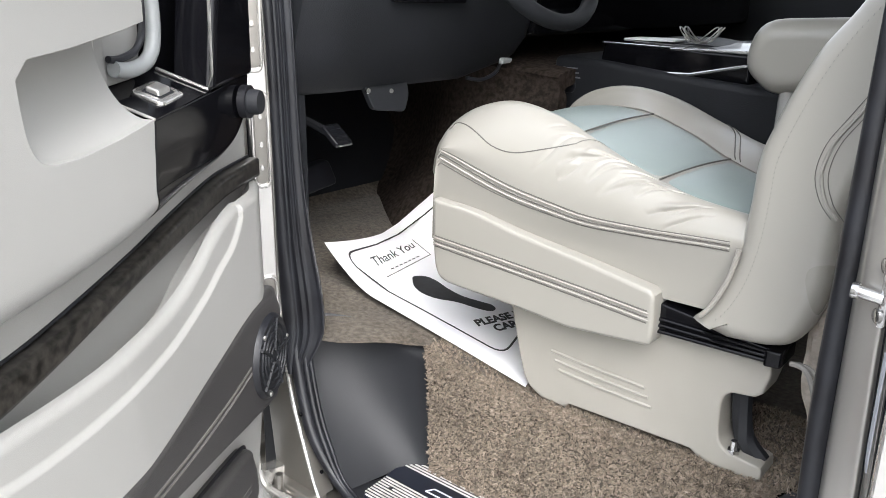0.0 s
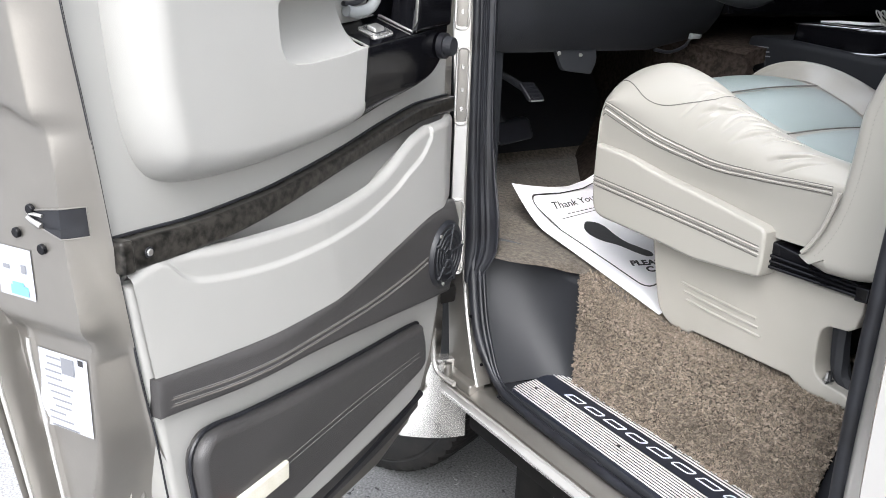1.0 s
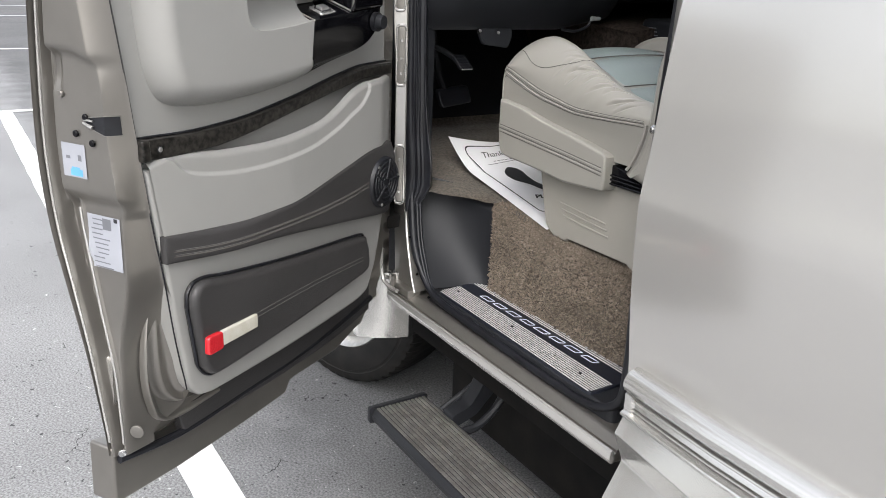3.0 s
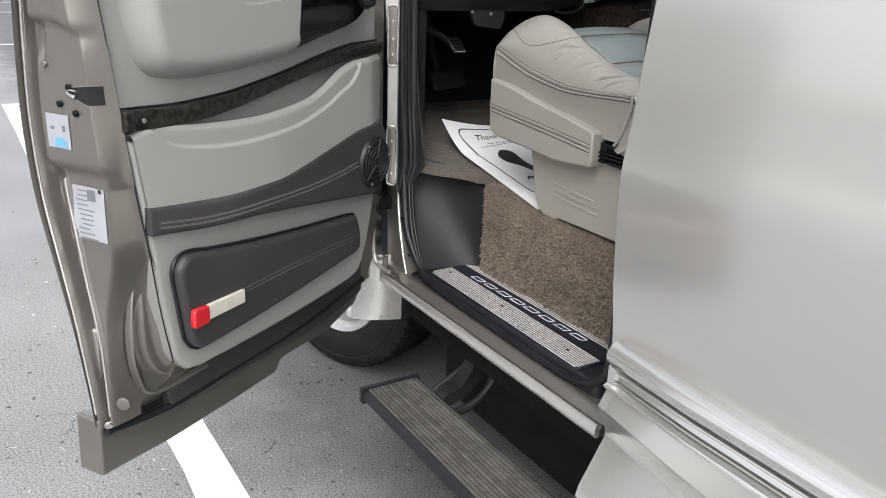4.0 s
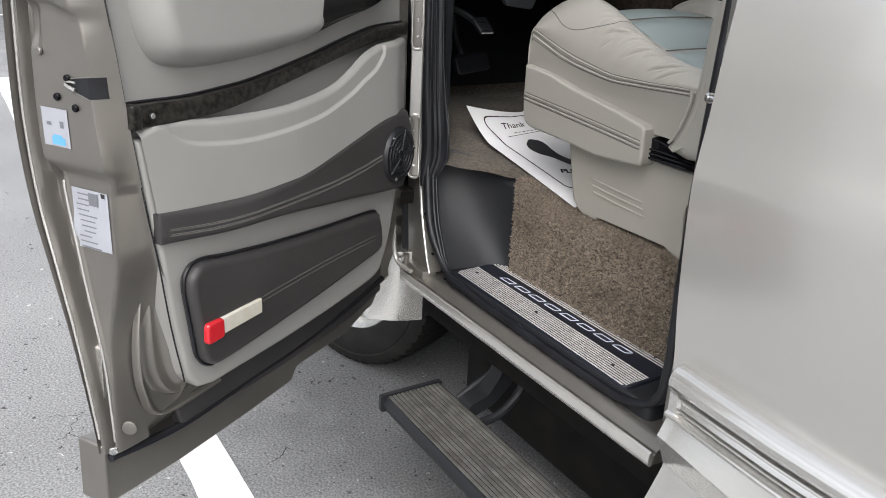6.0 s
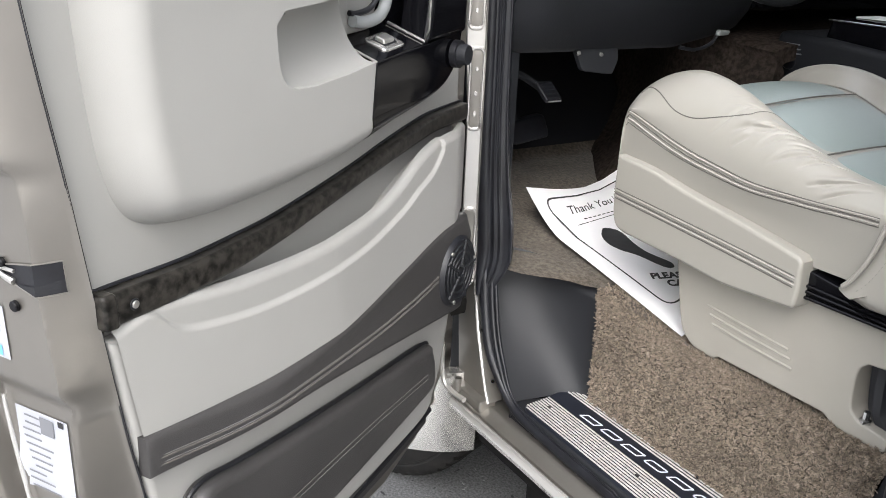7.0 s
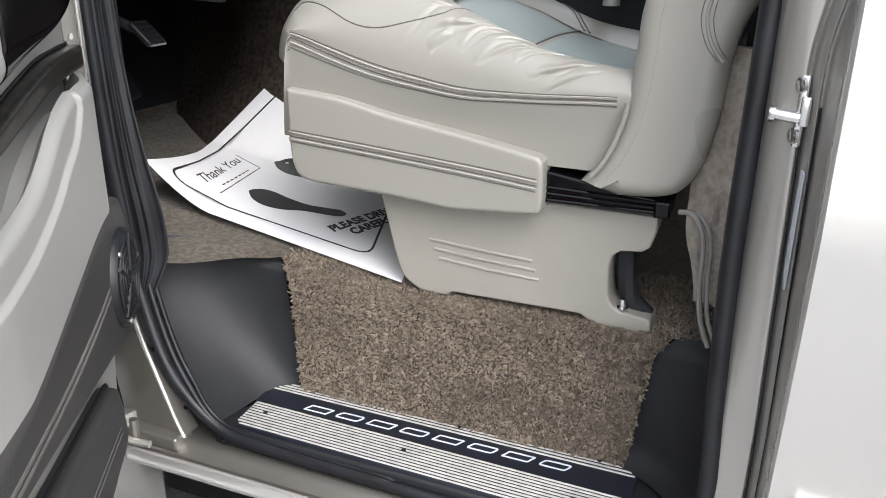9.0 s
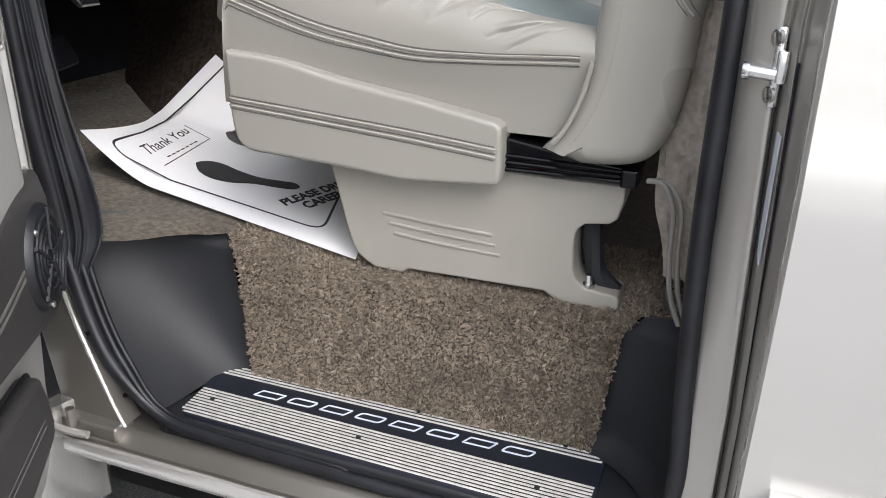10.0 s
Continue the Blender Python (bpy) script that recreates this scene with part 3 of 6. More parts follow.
def rear_pillar():
    prof = [(0.616, -0.055), (0.6215, -0.074), (0.6265, -0.089), (0.632, -0.0975), (0.640, -0.1030), (0.648, -0.1060), (0.6535, -0.1075), (0.6560, -0.1065), (0.6575, -0.101), (0.6600, -0.100), (0.6618, -0.107),
            (0.6660, -0.1145), (0.6700, -0.1185), (0.6715, -0.114), (0.6735, -0.114), (0.6752, -0.121), (0.6805, -0.131), (0.6840, -0.140), (0.6860, -0.144), (0.690, -0.144)]
    lean = lambda z: 0.06 * step(1.3, 2.0, z)
    fine = spline(prof, 3)

    def f(u, v):
        q = fine[round(v * (len(fine) - 1))]
        z = 0.55 + u * 1.45
        w = step(0.632, 0.650, q[0]) * (1 - 0.8 * step(0.664, 0.684, q[0]))
        turn = 0.030 * step(1.21, 1.33, z) * step(0.648, 0.658, q[0]) * (1 - step(0.674, 0.686, q[0])) if z > 1.2 else 0.0
        return (q[0] + w * 0.028 * min(0.4, max(0.0, 1.195 - z)) + turn * 0.5, q[1] + lean(z), z)
    part("rear_pillar", grid(f, 60, len(fine) - 1), HALF_SHADED_PAINT, van, "pewter painted door jamb")
    for x, y in ((0.6588, -0.1015), (0.6726, -0.115)):
        part("jamb_groove", tube([(x + 0.028 * min(0.4, max(0.0, 1.195 - z)) * (1 if x < 0.67 else 0.6), y + lean(z), z) for z in [0.57 + 0.05 * i for i in range(13)]], 0.0010, 6), RUBBER, van)
    bm = box(0.664, 0.75, -0.09, -0.03, 0.5, 2.0, 0.004)
    part("pillar_core", bm, SHADED_PAINT, van)
    plate = part("striker", box(0.652, 0.661, -0.112, -0.098, 1.128, 1.200, 0.003), CHROME, van, "bright steel door striker")
    part("bolt", tube([(0.656, -0.113, 1.158), (0.644, -0.1125, 1.159), (0.631, -0.110, 1.160)], 0.006, 12), CHROME, plate)
    part("bolt_head", disc((0.634, -0.1105, 1.160), (-1, 0.1, 0), 0.0085, 0.008, 0.006, 14), CHROME, plate)
    part("wedge", box(0.655, 0.665, -0.117, -0.110, 1.150, 1.180, 0.003), CHROME, plate)
    torn = [(0.0, 0.985), (0.004, 0.978), (0.0055, 1.01), (0.007, 1.06), (0.009, 1.105), (0.003, 1.108), (0.0005, 1.05), (-0.001, 1.01)]
    part("torn_label", pad([np.array(q) for q in torn], 0.0, 0.0015, 0.0004, lambda a, b, h: (0.6655 - h + a * 0.5 + 0.028 * (1.1 - b), -0.1135 - a * 0.6, b)), STICKER, van, "torn strip of white label")
    for z in (1.190, 1.140):
        part("screw", disc((0.654, -0.110, z), (-0.8, -0.6, 0), 0.008, 0.006, 0.004, 12), CHROME, plate)


rear_pillar()


# ---- floor, step well and its trims ----
def floor_height(x, y):
    z = 0.801 + 0.13 * max(0.0, 0.10 - x) * step(-0.06, 0.12, y + max(0.0, -0.1 - x) * 2)
    z += 0.8 * max(0.0, -0.70 - x)
    return z


def carpet():
    def inner(x):
        return 0.078 if x > -0.07 else 0.078 - 0.14 * step(-0.07, -0.215, x)
    # floor
    def f(u, v):
        x = 0.95 - u * 2.1
        y0 = inner(x) if x > -0.215 else -0.065 + 0.0 * x
        y0 = y0 + (0.03 if x > 0.53 else 0)
        y = y0 + v * (1.9 - y0)
        return (x, y, floor_height(x, y) + 0.003 * noise.noise((x * 14, y * 14, 0)))
    bm = grid(f, 110, 90)
    # rounded edge down the riser to the sill plate
    prof = [(0.078, 0.803), (0.070, 0.800), (0.064, 0.79), (0.060, 0.77), (0.054, 0.72), (0.047, 0.66), (0.040, 0.60)]
    ps = spline(prof, 4)

    def g(u, v):
        x = -0.075 + u * (0.626 - 0.040 * v) + 0.045 * (1 - u) * v
        k = v * (len(ps) - 1)
        m = min(int(k), len(ps) - 2)
        y, z = ps[m] * (1 - k + m) + ps[m + 1] * (k - m)
        return (x, y + 0.003 * noise.noise((x * 14, z * 14, 3)), z + (floor_height(x, y) - 0.803) * (1 - v))
    grid(g, 60, len(ps) - 1, bm)
    rug = part("carpet", bm, CARPET, van, "brown-grey cut pile carpet, worn and dusty")
    # pile
    rnd = np.random.RandomState(4)
    base, nrm = [], []
    for k in range(95000):
        u, v = rnd.rand(), rnd.rand()
        if v < 0.62:
            w = v / 0.62
            base.append(g(u, w))
            nrm.append((0, -0.95, 0.3))
        else:
            x = -0.07 + u * 0.75
            y = 0.080 + (v - 0.62) / 0.38 * 0.22
            base.append((x, y, floor_height(x, y)))
            nrm.append((0, -0.3, 0.95))
    base, nrm = np.array(base), np.array(nrm)
    # tufts lean together into small twisted clumps
    size = 0.0072
    cell, best, clump, heart = np.floor(base / size), np.full(len(base), 9.0), np.zeros(len(base)), np.zeros(base.shape)
    for step_to in itertools.product((-1, 0, 1), repeat=3):
        near = cell + np.array(step_to)
        key = near @ np.array((12.9898, 78.233, 37.719))
        shake = np.stack([np.modf(np.abs(np.sin(key + k * 1.7)) * 43758.5453)[0] for k in range(3)], 1)
        seed = (near + shake) * size
        far = np.linalg.norm(seed - base, axis=1)
        closer = far < best
        best, clump, heart = np.where(closer, far, best), np.where(closer, key, clump), np.where(closer[:, None], seed, heart)
    clump = np.unique(clump, return_inverse=True)[1].ravel()
    lean = rnd.normal(0, 0.40, (clump.max() + 1, 3))[clump]
    tall = rnd.uniform(0.5, 1.5, (clump.max() + 1, 1))[clump]
    away = heart - base
    base = base + 0.34 * (away - nrm * np.sum(away * nrm, 1, keepdims=True))
    jit = nrm + lean + rnd.normal(0, 0.40, nrm.shape)
    jit /= np.linalg.norm(jit, axis=1, keepdims=True)
    side = np.cross(jit, rnd.normal(0, 1, jit.shape))
    side /= np.linalg.norm(side, axis=1, keepdims=True)
    over = np.cross(jit, side)
    w, h = 0.0014, rnd.uniform(0.0030, 0.0068, (len(base), 1)) * tall
    verts = np.stack([base + side * w - jit * 0.002, base - side * w * 0.5 + over * w * 0.87 - jit * 0.002, base - side * w * 0.5 - over * w * 0.87 - jit * 0.002,
                      base + jit * h + side * w * 0.5, base + jit * h - side * w * 0.4 + over * w * 0.4], 1).reshape(-1, 3)
    tri = np.array([(0, 1, 4), (0, 4, 3), (1, 2, 4), (2, 0, 3), (2, 3, 4)])
    faces = (np.arange(len(base))[:, None, None] * 5 + tri[None]).reshape(-1, 3)
    me = bpy.data.meshes.new("carpet_nap")
    me.from_pydata(verts.tolist(), [], faces.tolist())
    finish(me, PILE, 60)
    tufts = new("carpet_nap", me)
    tufts.parent = rug
    tagged(tufts, "short twisted carpet pile", kind="stuff")


def pile_material():
    m = material("carpet_nap", (0.320, 0.267, 0.215), 0.95, 0, (0.215, 0.178, 0.142), 170, 4, stain=0.3, stain_scale=8, spec=0.1)
    n, l = m.node_tree.nodes, m.node_tree.links
    b = n["Principled BSDF"]
    base = b.inputs["Base Color"].links[0].from_socket
    geo = n.new("ShaderNodeNewGeometry")
    mr = n.new("ShaderNodeMapRange")
    mr.inputs[3].default_value, mr.inputs[4].default_value = 0.5, 1.2
    l.new(geo.outputs["Random Per Island"], mr.inputs[0])
    mul = n.new("ShaderNodeVectorMath")
    mul.operation = "SCALE"
    l.new(base, mul.inputs[0])
    l.new(mr.outputs[0], mul.inputs["Scale"])
    l.new(mul.outputs[0], b.inputs["Base Color"])
    return m


PILE = pile_material()
carpet()


def step_trims():
    top = spline([(-0.280, -0.064, 0.858), (-0.262, -0.015, 0.852), (-0.215, 0.035, 0.840), (-0.150, 0.063, 0.827), (-0.075, 0.078, 0.812)], 6)
    bottom = spline([(-0.100, -0.10, 0.600), (-0.092, -0.05, 0.598), (-0.082, 0.0, 0.598), (-0.06, 0.038, 0.60), (-0.03, 0.052, 0.60)], 6)

    def f(u, v):
        a, b = top[round(u * 24)], bottom[round(u * 24)]
        w = v ** 1.9 * (1 - 0.45 * u) + v * 0.45 * u
        p = np.array((a[0] * (1 - w) + b[0] * w, a[1] * (1 - w) + b[1] * w, a[2] * (1 - v) + b[2] * v))
        lip = step(0.09, 0.0, v)
        return tuple(p + np.array((-0.014, 0.012, 0.004)) * lip)
    part("kick_trim", grid(f, 24, 28), BLACK, van, "black moulded step-well trim, scuffed")

    def g(u, v):
        a = np.array((0.538 - 0.036 * v, 0.068 - 0.010 * v, 0.800 - 0.200 * v))
        b = np.array((0.640 - 0.010 * v, -0.085, 0.822 - 0.222 * v))
        p = a * (1 - u) + b * u
        p = p + np.array((0.026, 0.030, 0.0)) * math.sin(math.pi * u) * (1 - v * 0.3)
        lip = step(0.10, 0.0, v) ** 1.5
        p = p + np.array((0.022, 0.016, 0.004)) * lip
        foot = step(0.82, 1.0, v)
        return tuple(p + np.array((-0.016, -0.012, 0.002)) * foot)
    part("rear_step_trim", grid(g, 20, 30), BLACK, van, "black moulded step-well trim")
    # flat tray under the plate
    part("sill_tray", pad(rounded([(-0.115, -0.098), (0.60, -0.098), (0.60, 0.06), (-0.06, 0.06)], 0.02), 0.56, 0.596, 0.006, lambda a, b, h: (a, b, h)), BLACK, van)


step_trims()


def sill_plate():
    x0, x1 = -0.078, 0.537
    outline = rounded([(x0 + 0.006, -0.090), (x1 - 0.006, -0.097), (x1, -0.080), (x1 - 0.006, 0.057), (-0.056, 0.058), (x0 - 0.006, 0.010)], [0.012, 0.012, 0.01, 0.006, 0.006, 0.01])
    bm = pad(outline, 0.594, 0.602, 0.002, lambda a, b, h: (a, b, h))
    plate = part("sill_plate", bm, BADGE_BACK, van, "black ribbed aluminium sill plate with pale badge shapes")
    # the ribs lie in two bands, with a plain dark strip between
    ys = [-0.0885 + 0.0068 * i for i in range(10)] + [0.0215 + 0.0068 * i for i in range(5)]
    for k, y in enumerate(ys):
        a = x0 + 0.005 + (0.006 if k == 0 else 0) - 0.05 * (y + 0.09) if y < 0 else x0 + 0.004 + 0.30 * (y - 0.02)
        b = x1 - 0.008 - (0.004 if k == 0 else 0)
        skew = lambda q: -0.010 * (q - x0) / (x1 - x0) * (1 - step(-0.03, 0.05, y))
        bm = sweep([(-0.0018, 0), (-0.0014, 0.0016), (0.0014, 0.0016), (0.0018, 0)], [a, b], lambda p, q, w: (w, y + 0.004 + p + skew(w), 0.6015 + q))
        part("rib", bm, RIBS, plate)
    # thin slanted plain shapes, one for each mark of the maker's name
    width = 0.444 / 8
    for i in range(8):
        bm = bmesh.new()
        a = -0.004 + i * width
        wide, high = width * 0.74, 0.0165
        loop = rounded([(0, 0), (wide, 0), (wide, high), (0, high)], 0.006 if i % 2 else 0.002, 3)
        hole = inset(loop, 0.0026)
        lay = lambda p, h: (a + 0.008 + p[0] + 0.55 * p[1], -0.012 + 0.008 * i / 7 + p[1], h)
        rings = [[bm.verts.new(lay(p, h)) for p in line] for line, h in ((loop, 0.6018), (loop, 0.6030), (hole, 0.6030), (hole, 0.6018))]
        n = len(loop)
        for lower, upper in zip(rings, rings[1:]):
            for k in range(n):
                bm.faces.new((lower[k], lower[(k + 1) % n], upper[(k + 1) % n], upper[k]))
        part("badge_shape", bm, BADGE, plate)
    for x, y in ((-0.045, -0.045), (0.20, -0.05), (0.46, -0.06), (-0.03, 0.045), (0.255, 0.040), (0.475, 0.040)):
        part("screw", disc((x, y, 0.6025), (0, 0, 1), 0.004, 0.003, 0.0022, 10), RUBBER, plate)


sill_plate()

# ---- the open door ----
# local axes: along the door from its hinge, across it towards the cabin, up
DOOR = Matrix(((0.5201, 0.8541, 0, -0.26), (-0.8541, 0.5201, 0, -0.12), (0, 0, 1, 0), (0, 0, 0, 1)))
OUTER = [(0.40, -0.045), (0.53, -0.047), (0.62, -0.058), (0.74, -0.079), (0.85, -0.105), (0.96, -0.130), (1.08, -0.140), (1.19, -0.135), (1.34, -0.120), (1.50, -0.10)]


def sz(a, b, h):
    return (a, h, b)


PANEL_EDGE = [(0.62, 0.83), (0.645, 0.833), (0.69, 0.842), (0.76, 0.853), (0.87, 0.866), (0.95, 0.879), (1.107, 0.899), (1.235, 0.914), (1.36, 0.931), (1.50, 0.945)]
RIDGE = [(0.53, 0.020), (0.60, 0.028), (0.69, 0.038), (0.81, 0.042), (0.925, 0.050), (1.0, 0.052)]


def door_end(d, z):
    """How far the latch end of the door stands from the hinge."""
    edge = value(OUTER, z)
    e = d - edge
    s = 0.931 + 0.010 * step(1.1, 0.5, z)
    # hem of the skin, channel beside it, raised edge of the end face
    s += 0.018 * step(0.015, 0.010, e) - 0.012 * step(0.006, 0, e)
    low = step(1.02, 0.99, z)
    ridge = value(RIDGE, z)
    s -= 0.012 * step(0.013, 0.017, e) * step(ridge, ridge - 0.007, e) * low
    s += 0.004 * step(ridge - 0.004, ridge + 0.001, e) * step(ridge + 0.008, ridge + 0.003, e) * low
    # boss that carries the latch, under a proud upper part
    rim = value([(0.98, 0.010), (1.03, 0.022), (1.08, 0.017), (1.14, 0.011), (1.215, 0.009), (1.265, 0.0), (1.35, -0.012)], z)
    lump = step(1.004, 1.036, z) * step(0.020, 0.034, e)
    s += 0.016 * lump
    brow = 1.262 - 0.012 * step(-0.05, 0.0, d)
    s += 0.012 * step(brow - 0.009, brow + 0.009, z) * step(0.018, 0.026, e)
    s -= 0.008 * step(1.27, 1.24, z) * step(1.19, 1.22, z) * step(0.060, 0.045, e) * step(0.018, 0.024, e)
    # falls back to the edge of the trim panel
    deep = step(0.90, 0.72, z)
    inner = value(PANEL_EDGE, z) + 0.003 - 0.022 * deep
    k = step(0.010 - 0.032 * deep, 0.027 - 0.034 * deep, d)
    if z > 0.99:
        k = max(0.0, min(1.0, (d - rim) / max(0.006, 0.029 - rim)))
    return s * (1 - k) + min(s, inner) * k


def front_door():
    # shell: outer skin, inner sheet and edges
    bm = bmesh.new()

    def skin(u, v):
        z = 0.53 + v * 0.97
        s = u * 0.962
        return (s, value(OUTER, z) - 0.006 * math.sin(u * math.pi), z)
    grid(skin, 24, 32, bm)

    def sheet(u, v):
        z = 0.53 + v * 0.97
        s = u * 0.918
        d = -0.020 - 0.018 * step(0.62, 0.54, z) - 0.025 * step(1.24, 1.28, z)
        return (s, d, z)
    grid(sheet, 24, 40, bm)

    def end(u, v):
        z = 0.53 + v * 0.97
        e = value(OUTER, z)
        d = e + u * (0.030 - e - 0.045 * step(0.66, 0.55, z))
        return (door_end(d, z), d, z)
    grid(end, 90, 150, bm)

    def front(u, v):
        z = 0.53 + v * 0.97
        e = value(OUTER, z)
        return (0.0, e + u * (-0.020 - e), z)
    grid(front, 4, 20, bm)

    def under(u, v):
        e = value(OUTER, 0.53)
        return (u * 0.95, e + v * (-0.033 - e), 0.53)
    grid(under, 6, 3, bm)
    door = part("front_door", bm, SHADED_PAINT, van, "open pewter door with beige and dark grey trim")
    door.matrix_basis = DOOR

    # hem line and pressed channels of the latch end
    # the lighter paint tone stands for highlights along the hem lines
    for off, r in ((0.006, 0.0026),):
        pts = []
        for i in range(70):
            z = 0.56 + i * 0.0131
            d = value(OUTER, z) + off
            pts.append((door_end(d, z) + 0.001, d, z))
        part("door_hem", tube(pts, r, 8), PAINT, door)
    part("door_hem", tube([(door_end(value(OUTER, z) + value(RIDGE, z) + 0.002, z) + 0.001, value(OUTER, z) + value(RIDGE, z) + 0.002, z) for z in [0.555 + 0.012 * i for i in range(38)]], 0.0024, 8), PAINT, door)
    # pressed recess that turns round the lower corner: two ridges with hollows between them and the trim
    outer = spline([(0.862, 0.895), (0.872, 0.850), (0.884, 0.800), (0.899, 0.742), (0.905, 0.690), (0.902, 0.635), (0.884, 0.582), (0.850, 0.554), (0.800, 0.545), (0.70, 0.548)], 8)
    middle = spline([(0.861, 0.895), (0.864, 0.850), (0.869, 0.800), (0.879, 0.750), (0.884, 0.695), (0.878, 0.645), (0.858, 0.608), (0.828, 0.586), (0.785, 0.578), (0.70, 0.578)], 8)
    inside = spline([(0.860, 0.895), (0.857, 0.845), (0.852, 0.790), (0.846, 0.735), (0.840, 0.690), (0.834, 0.655), (0.822, 0.625), (0.800, 0.607), (0.765, 0.598), (0.70, 0.598)], 8)
    across = [(0.0, -0.012), (0.04, 0.002), (0.12, 0.003), (0.22, -0.006), (0.36, -0.013), (0.50, -0.013), (0.60, -0.002), (0.66, 0.002), (0.74, -0.001), (0.86, -0.004), (1.0, 0.004)]

    def recess(u, v):
        i = round(u * (len(outer) - 1))
        w = v * 2
        q = outer[i] * (1 - w) + middle[i] * w if w < 1 else middle[i] * (2 - w) + inside[i] * (w - 1)
        shallow = step(0.0, 0.45, u)
        return (q[0], value(across, v) * shallow - 0.010 * (1 - shallow) - 0.018 * step(0.62, 0.54, q[1]), q[1])
    part("corner_recess", grid(recess, len(outer) - 1, 40), SHADED_PAINT, door, "pressed pewter door corner")
    part("drain_plug", disc((0.928, -0.006, 0.578), (0.9, 0.45, 0), 0.013, 0.011, 0.004, 18), SHADED_PAINT, door)
    part("panel_gap", tube([(value(PANEL_EDGE, z) + 0.0025, 0.0285, z) for z in [0.63 + 0.02 * i for i in range(44)]], 0.0014, 6), RUBBER, door)
    # weather strip and lower cladding
    top_ = spline([(0.815, 0.560), (0.60, 0.568), (0.43, 0.572), (0.25, 0.585), (0.10, 0.602)], 6)
    low_ = spline([(0.10, 0.515), (0.25, 0.495), (0.43, 0.488), (0.60, 0.490), (0.80, 0.502)], 6)
    part("seal_backing", pad(top_ + low_, -0.05, -0.020, 0.006, sz), VINYL, door, "dark rubber lower door seal")
    pts = spline([(0.95, -0.035, 0.520), (0.80, -0.026, 0.503), (0.60, -0.026, 0.505), (0.43, -0.026, 0.508), (0.25, -0.023, 0.525), (0.10, -0.018, 0.55)], 8)
    part("weather_strip", tube(pts, 0.008, 8), RUBBER, door, "black rubber weather strip")
    low = [(0.958, 0.545), (0.964, 0.425), (0.80, 0.414), (0.60, 0.412), (0.445, 0.415), (0.425, 0.443), (0.23, 0.44), (0.10, 0.475), (0.06, 0.52), (0.10, 0.52), (0.43, 0.492), (0.80, 0.500)]
    part("door_cladding", pad(rounded(low, 0.008), -0.10, -0.042, 0.006, sz), SHADED_PAINT, door, "pewter lower door skirt")
    out_low = rounded([(0.935, 0.72), (0.942, 0.60), (0.955, 0.428), (0.60, 0.425), (0.10, 0.47), (0.03, 0.72)], 0.008)
    part("outer_cladding", pad(out_low, 0.045, 0.072, 0.010, lambda a, b, h: (a, -h, b)), CLADDING, door)
    part("clip", disc((0.950, -0.026, 0.538), (0.6, 1, 0), 0.008, 0.006, 0.004, 10), CHROME, door)

    # trim panel
    base = spline([(0.944, 1.50), (0.930, 1.36), (0.913, 1.235), (0.898, 1.107), (0.878, 0.95), (0.865, 0.87), (0.852, 0.76), (0.840, 0.69), (0.828, 0.635), (0.800, 0.601)], 4)
    base += spline([(0.765, 0.593), (0.5, 0.591), (0.25, 0.602), (0.19, 0.618)], 4)
    base += spline([(0.155, 0.68), (0.125, 0.78), (0.108, 0.90), (0.104, 1.1), (0.104, 1.3), (0.104, 1.50)], 4) + [np.array(q) for q in ((0.20, 1.50), (0.20, 1.29), (0.66, 1.285), (0.66, 1.50))]
    up = [(0.90, 1.115), (0.867, 1.114), (0.78, 1.110), (0.70, 1.112), (0.63, 1.116), (0.55, 1.126), (0.45, 1.141), (0.35, 1.160), (0.24, 1.177), (0.18, 1.180), (0.10, 1.181)]
    dn = [(0.90, 1.081), (0.858, 1.079), (0.78, 1.077), (0.71, 1.079), (0.63, 1.088), (0.55, 1.101), (0.45, 1.118), (0.35, 1.134), (0.24, 1.150), (0.19, 1.153), (0.10, 1.154)]
    split_up = [(a, b - 0.017) for a, b in up]
    split_dn = [(0.12, 1.11), (0.2, 1.12), (0.27, 1.11), (0.34, 1.085), (0.40, 1.055), (0.5, 1.045), (0.643, 1.045), (0.75, 1.05), (0.825, 1.06), (0.895, 1.070)]
    at_s = lambda line, a: value(sorted((p, q) for p, q in line), a)
    above = [p for p in base if p[1] > at_s(split_up, p[0]) + 0.004]
    below = [p for p in base if p[1] < at_s(split_dn, p[0]) - 0.004]
    cut = next(k for k, p in enumerate(above) if p[0] < 0.5)
    part("door_panel", pad(above[:cut] + spline(split_up, 4) + above[cut:], -0.005, 0.020, 0.007, sz), PLASTIC, door, "beige moulded door trim panel")
    part("lower_panel", pad(below + spline(split_dn, 4), -0.005, 0.032, 0.010, sz), PLASTIC, door)
    part("pocket_back", pad([np.array(p) for p in ((0.893, 1.03), (0.893, 1.11), (0.5, 1.14), (0.11, 1.175), (0.11, 1.03))], -0.006, 0.013, 0.001, sz), PLASTIC, door)

    # swelling below the wood strip: an open pocket with a rolled lip and a ledge
    lip = [(0.895, 1.078), (0.862, 1.088), (0.84, 1.090), (0.80, 1.086), (0.74, 1.077), (0.68, 1.073), (0.60, 1.071), (0.53, 1.074), (0.46, 1.081), (0.405, 1.092), (0.355, 1.112), (0.32, 1.130), (0.28, 1.145), (0.22, 1.155), (0.10, 1.156)]
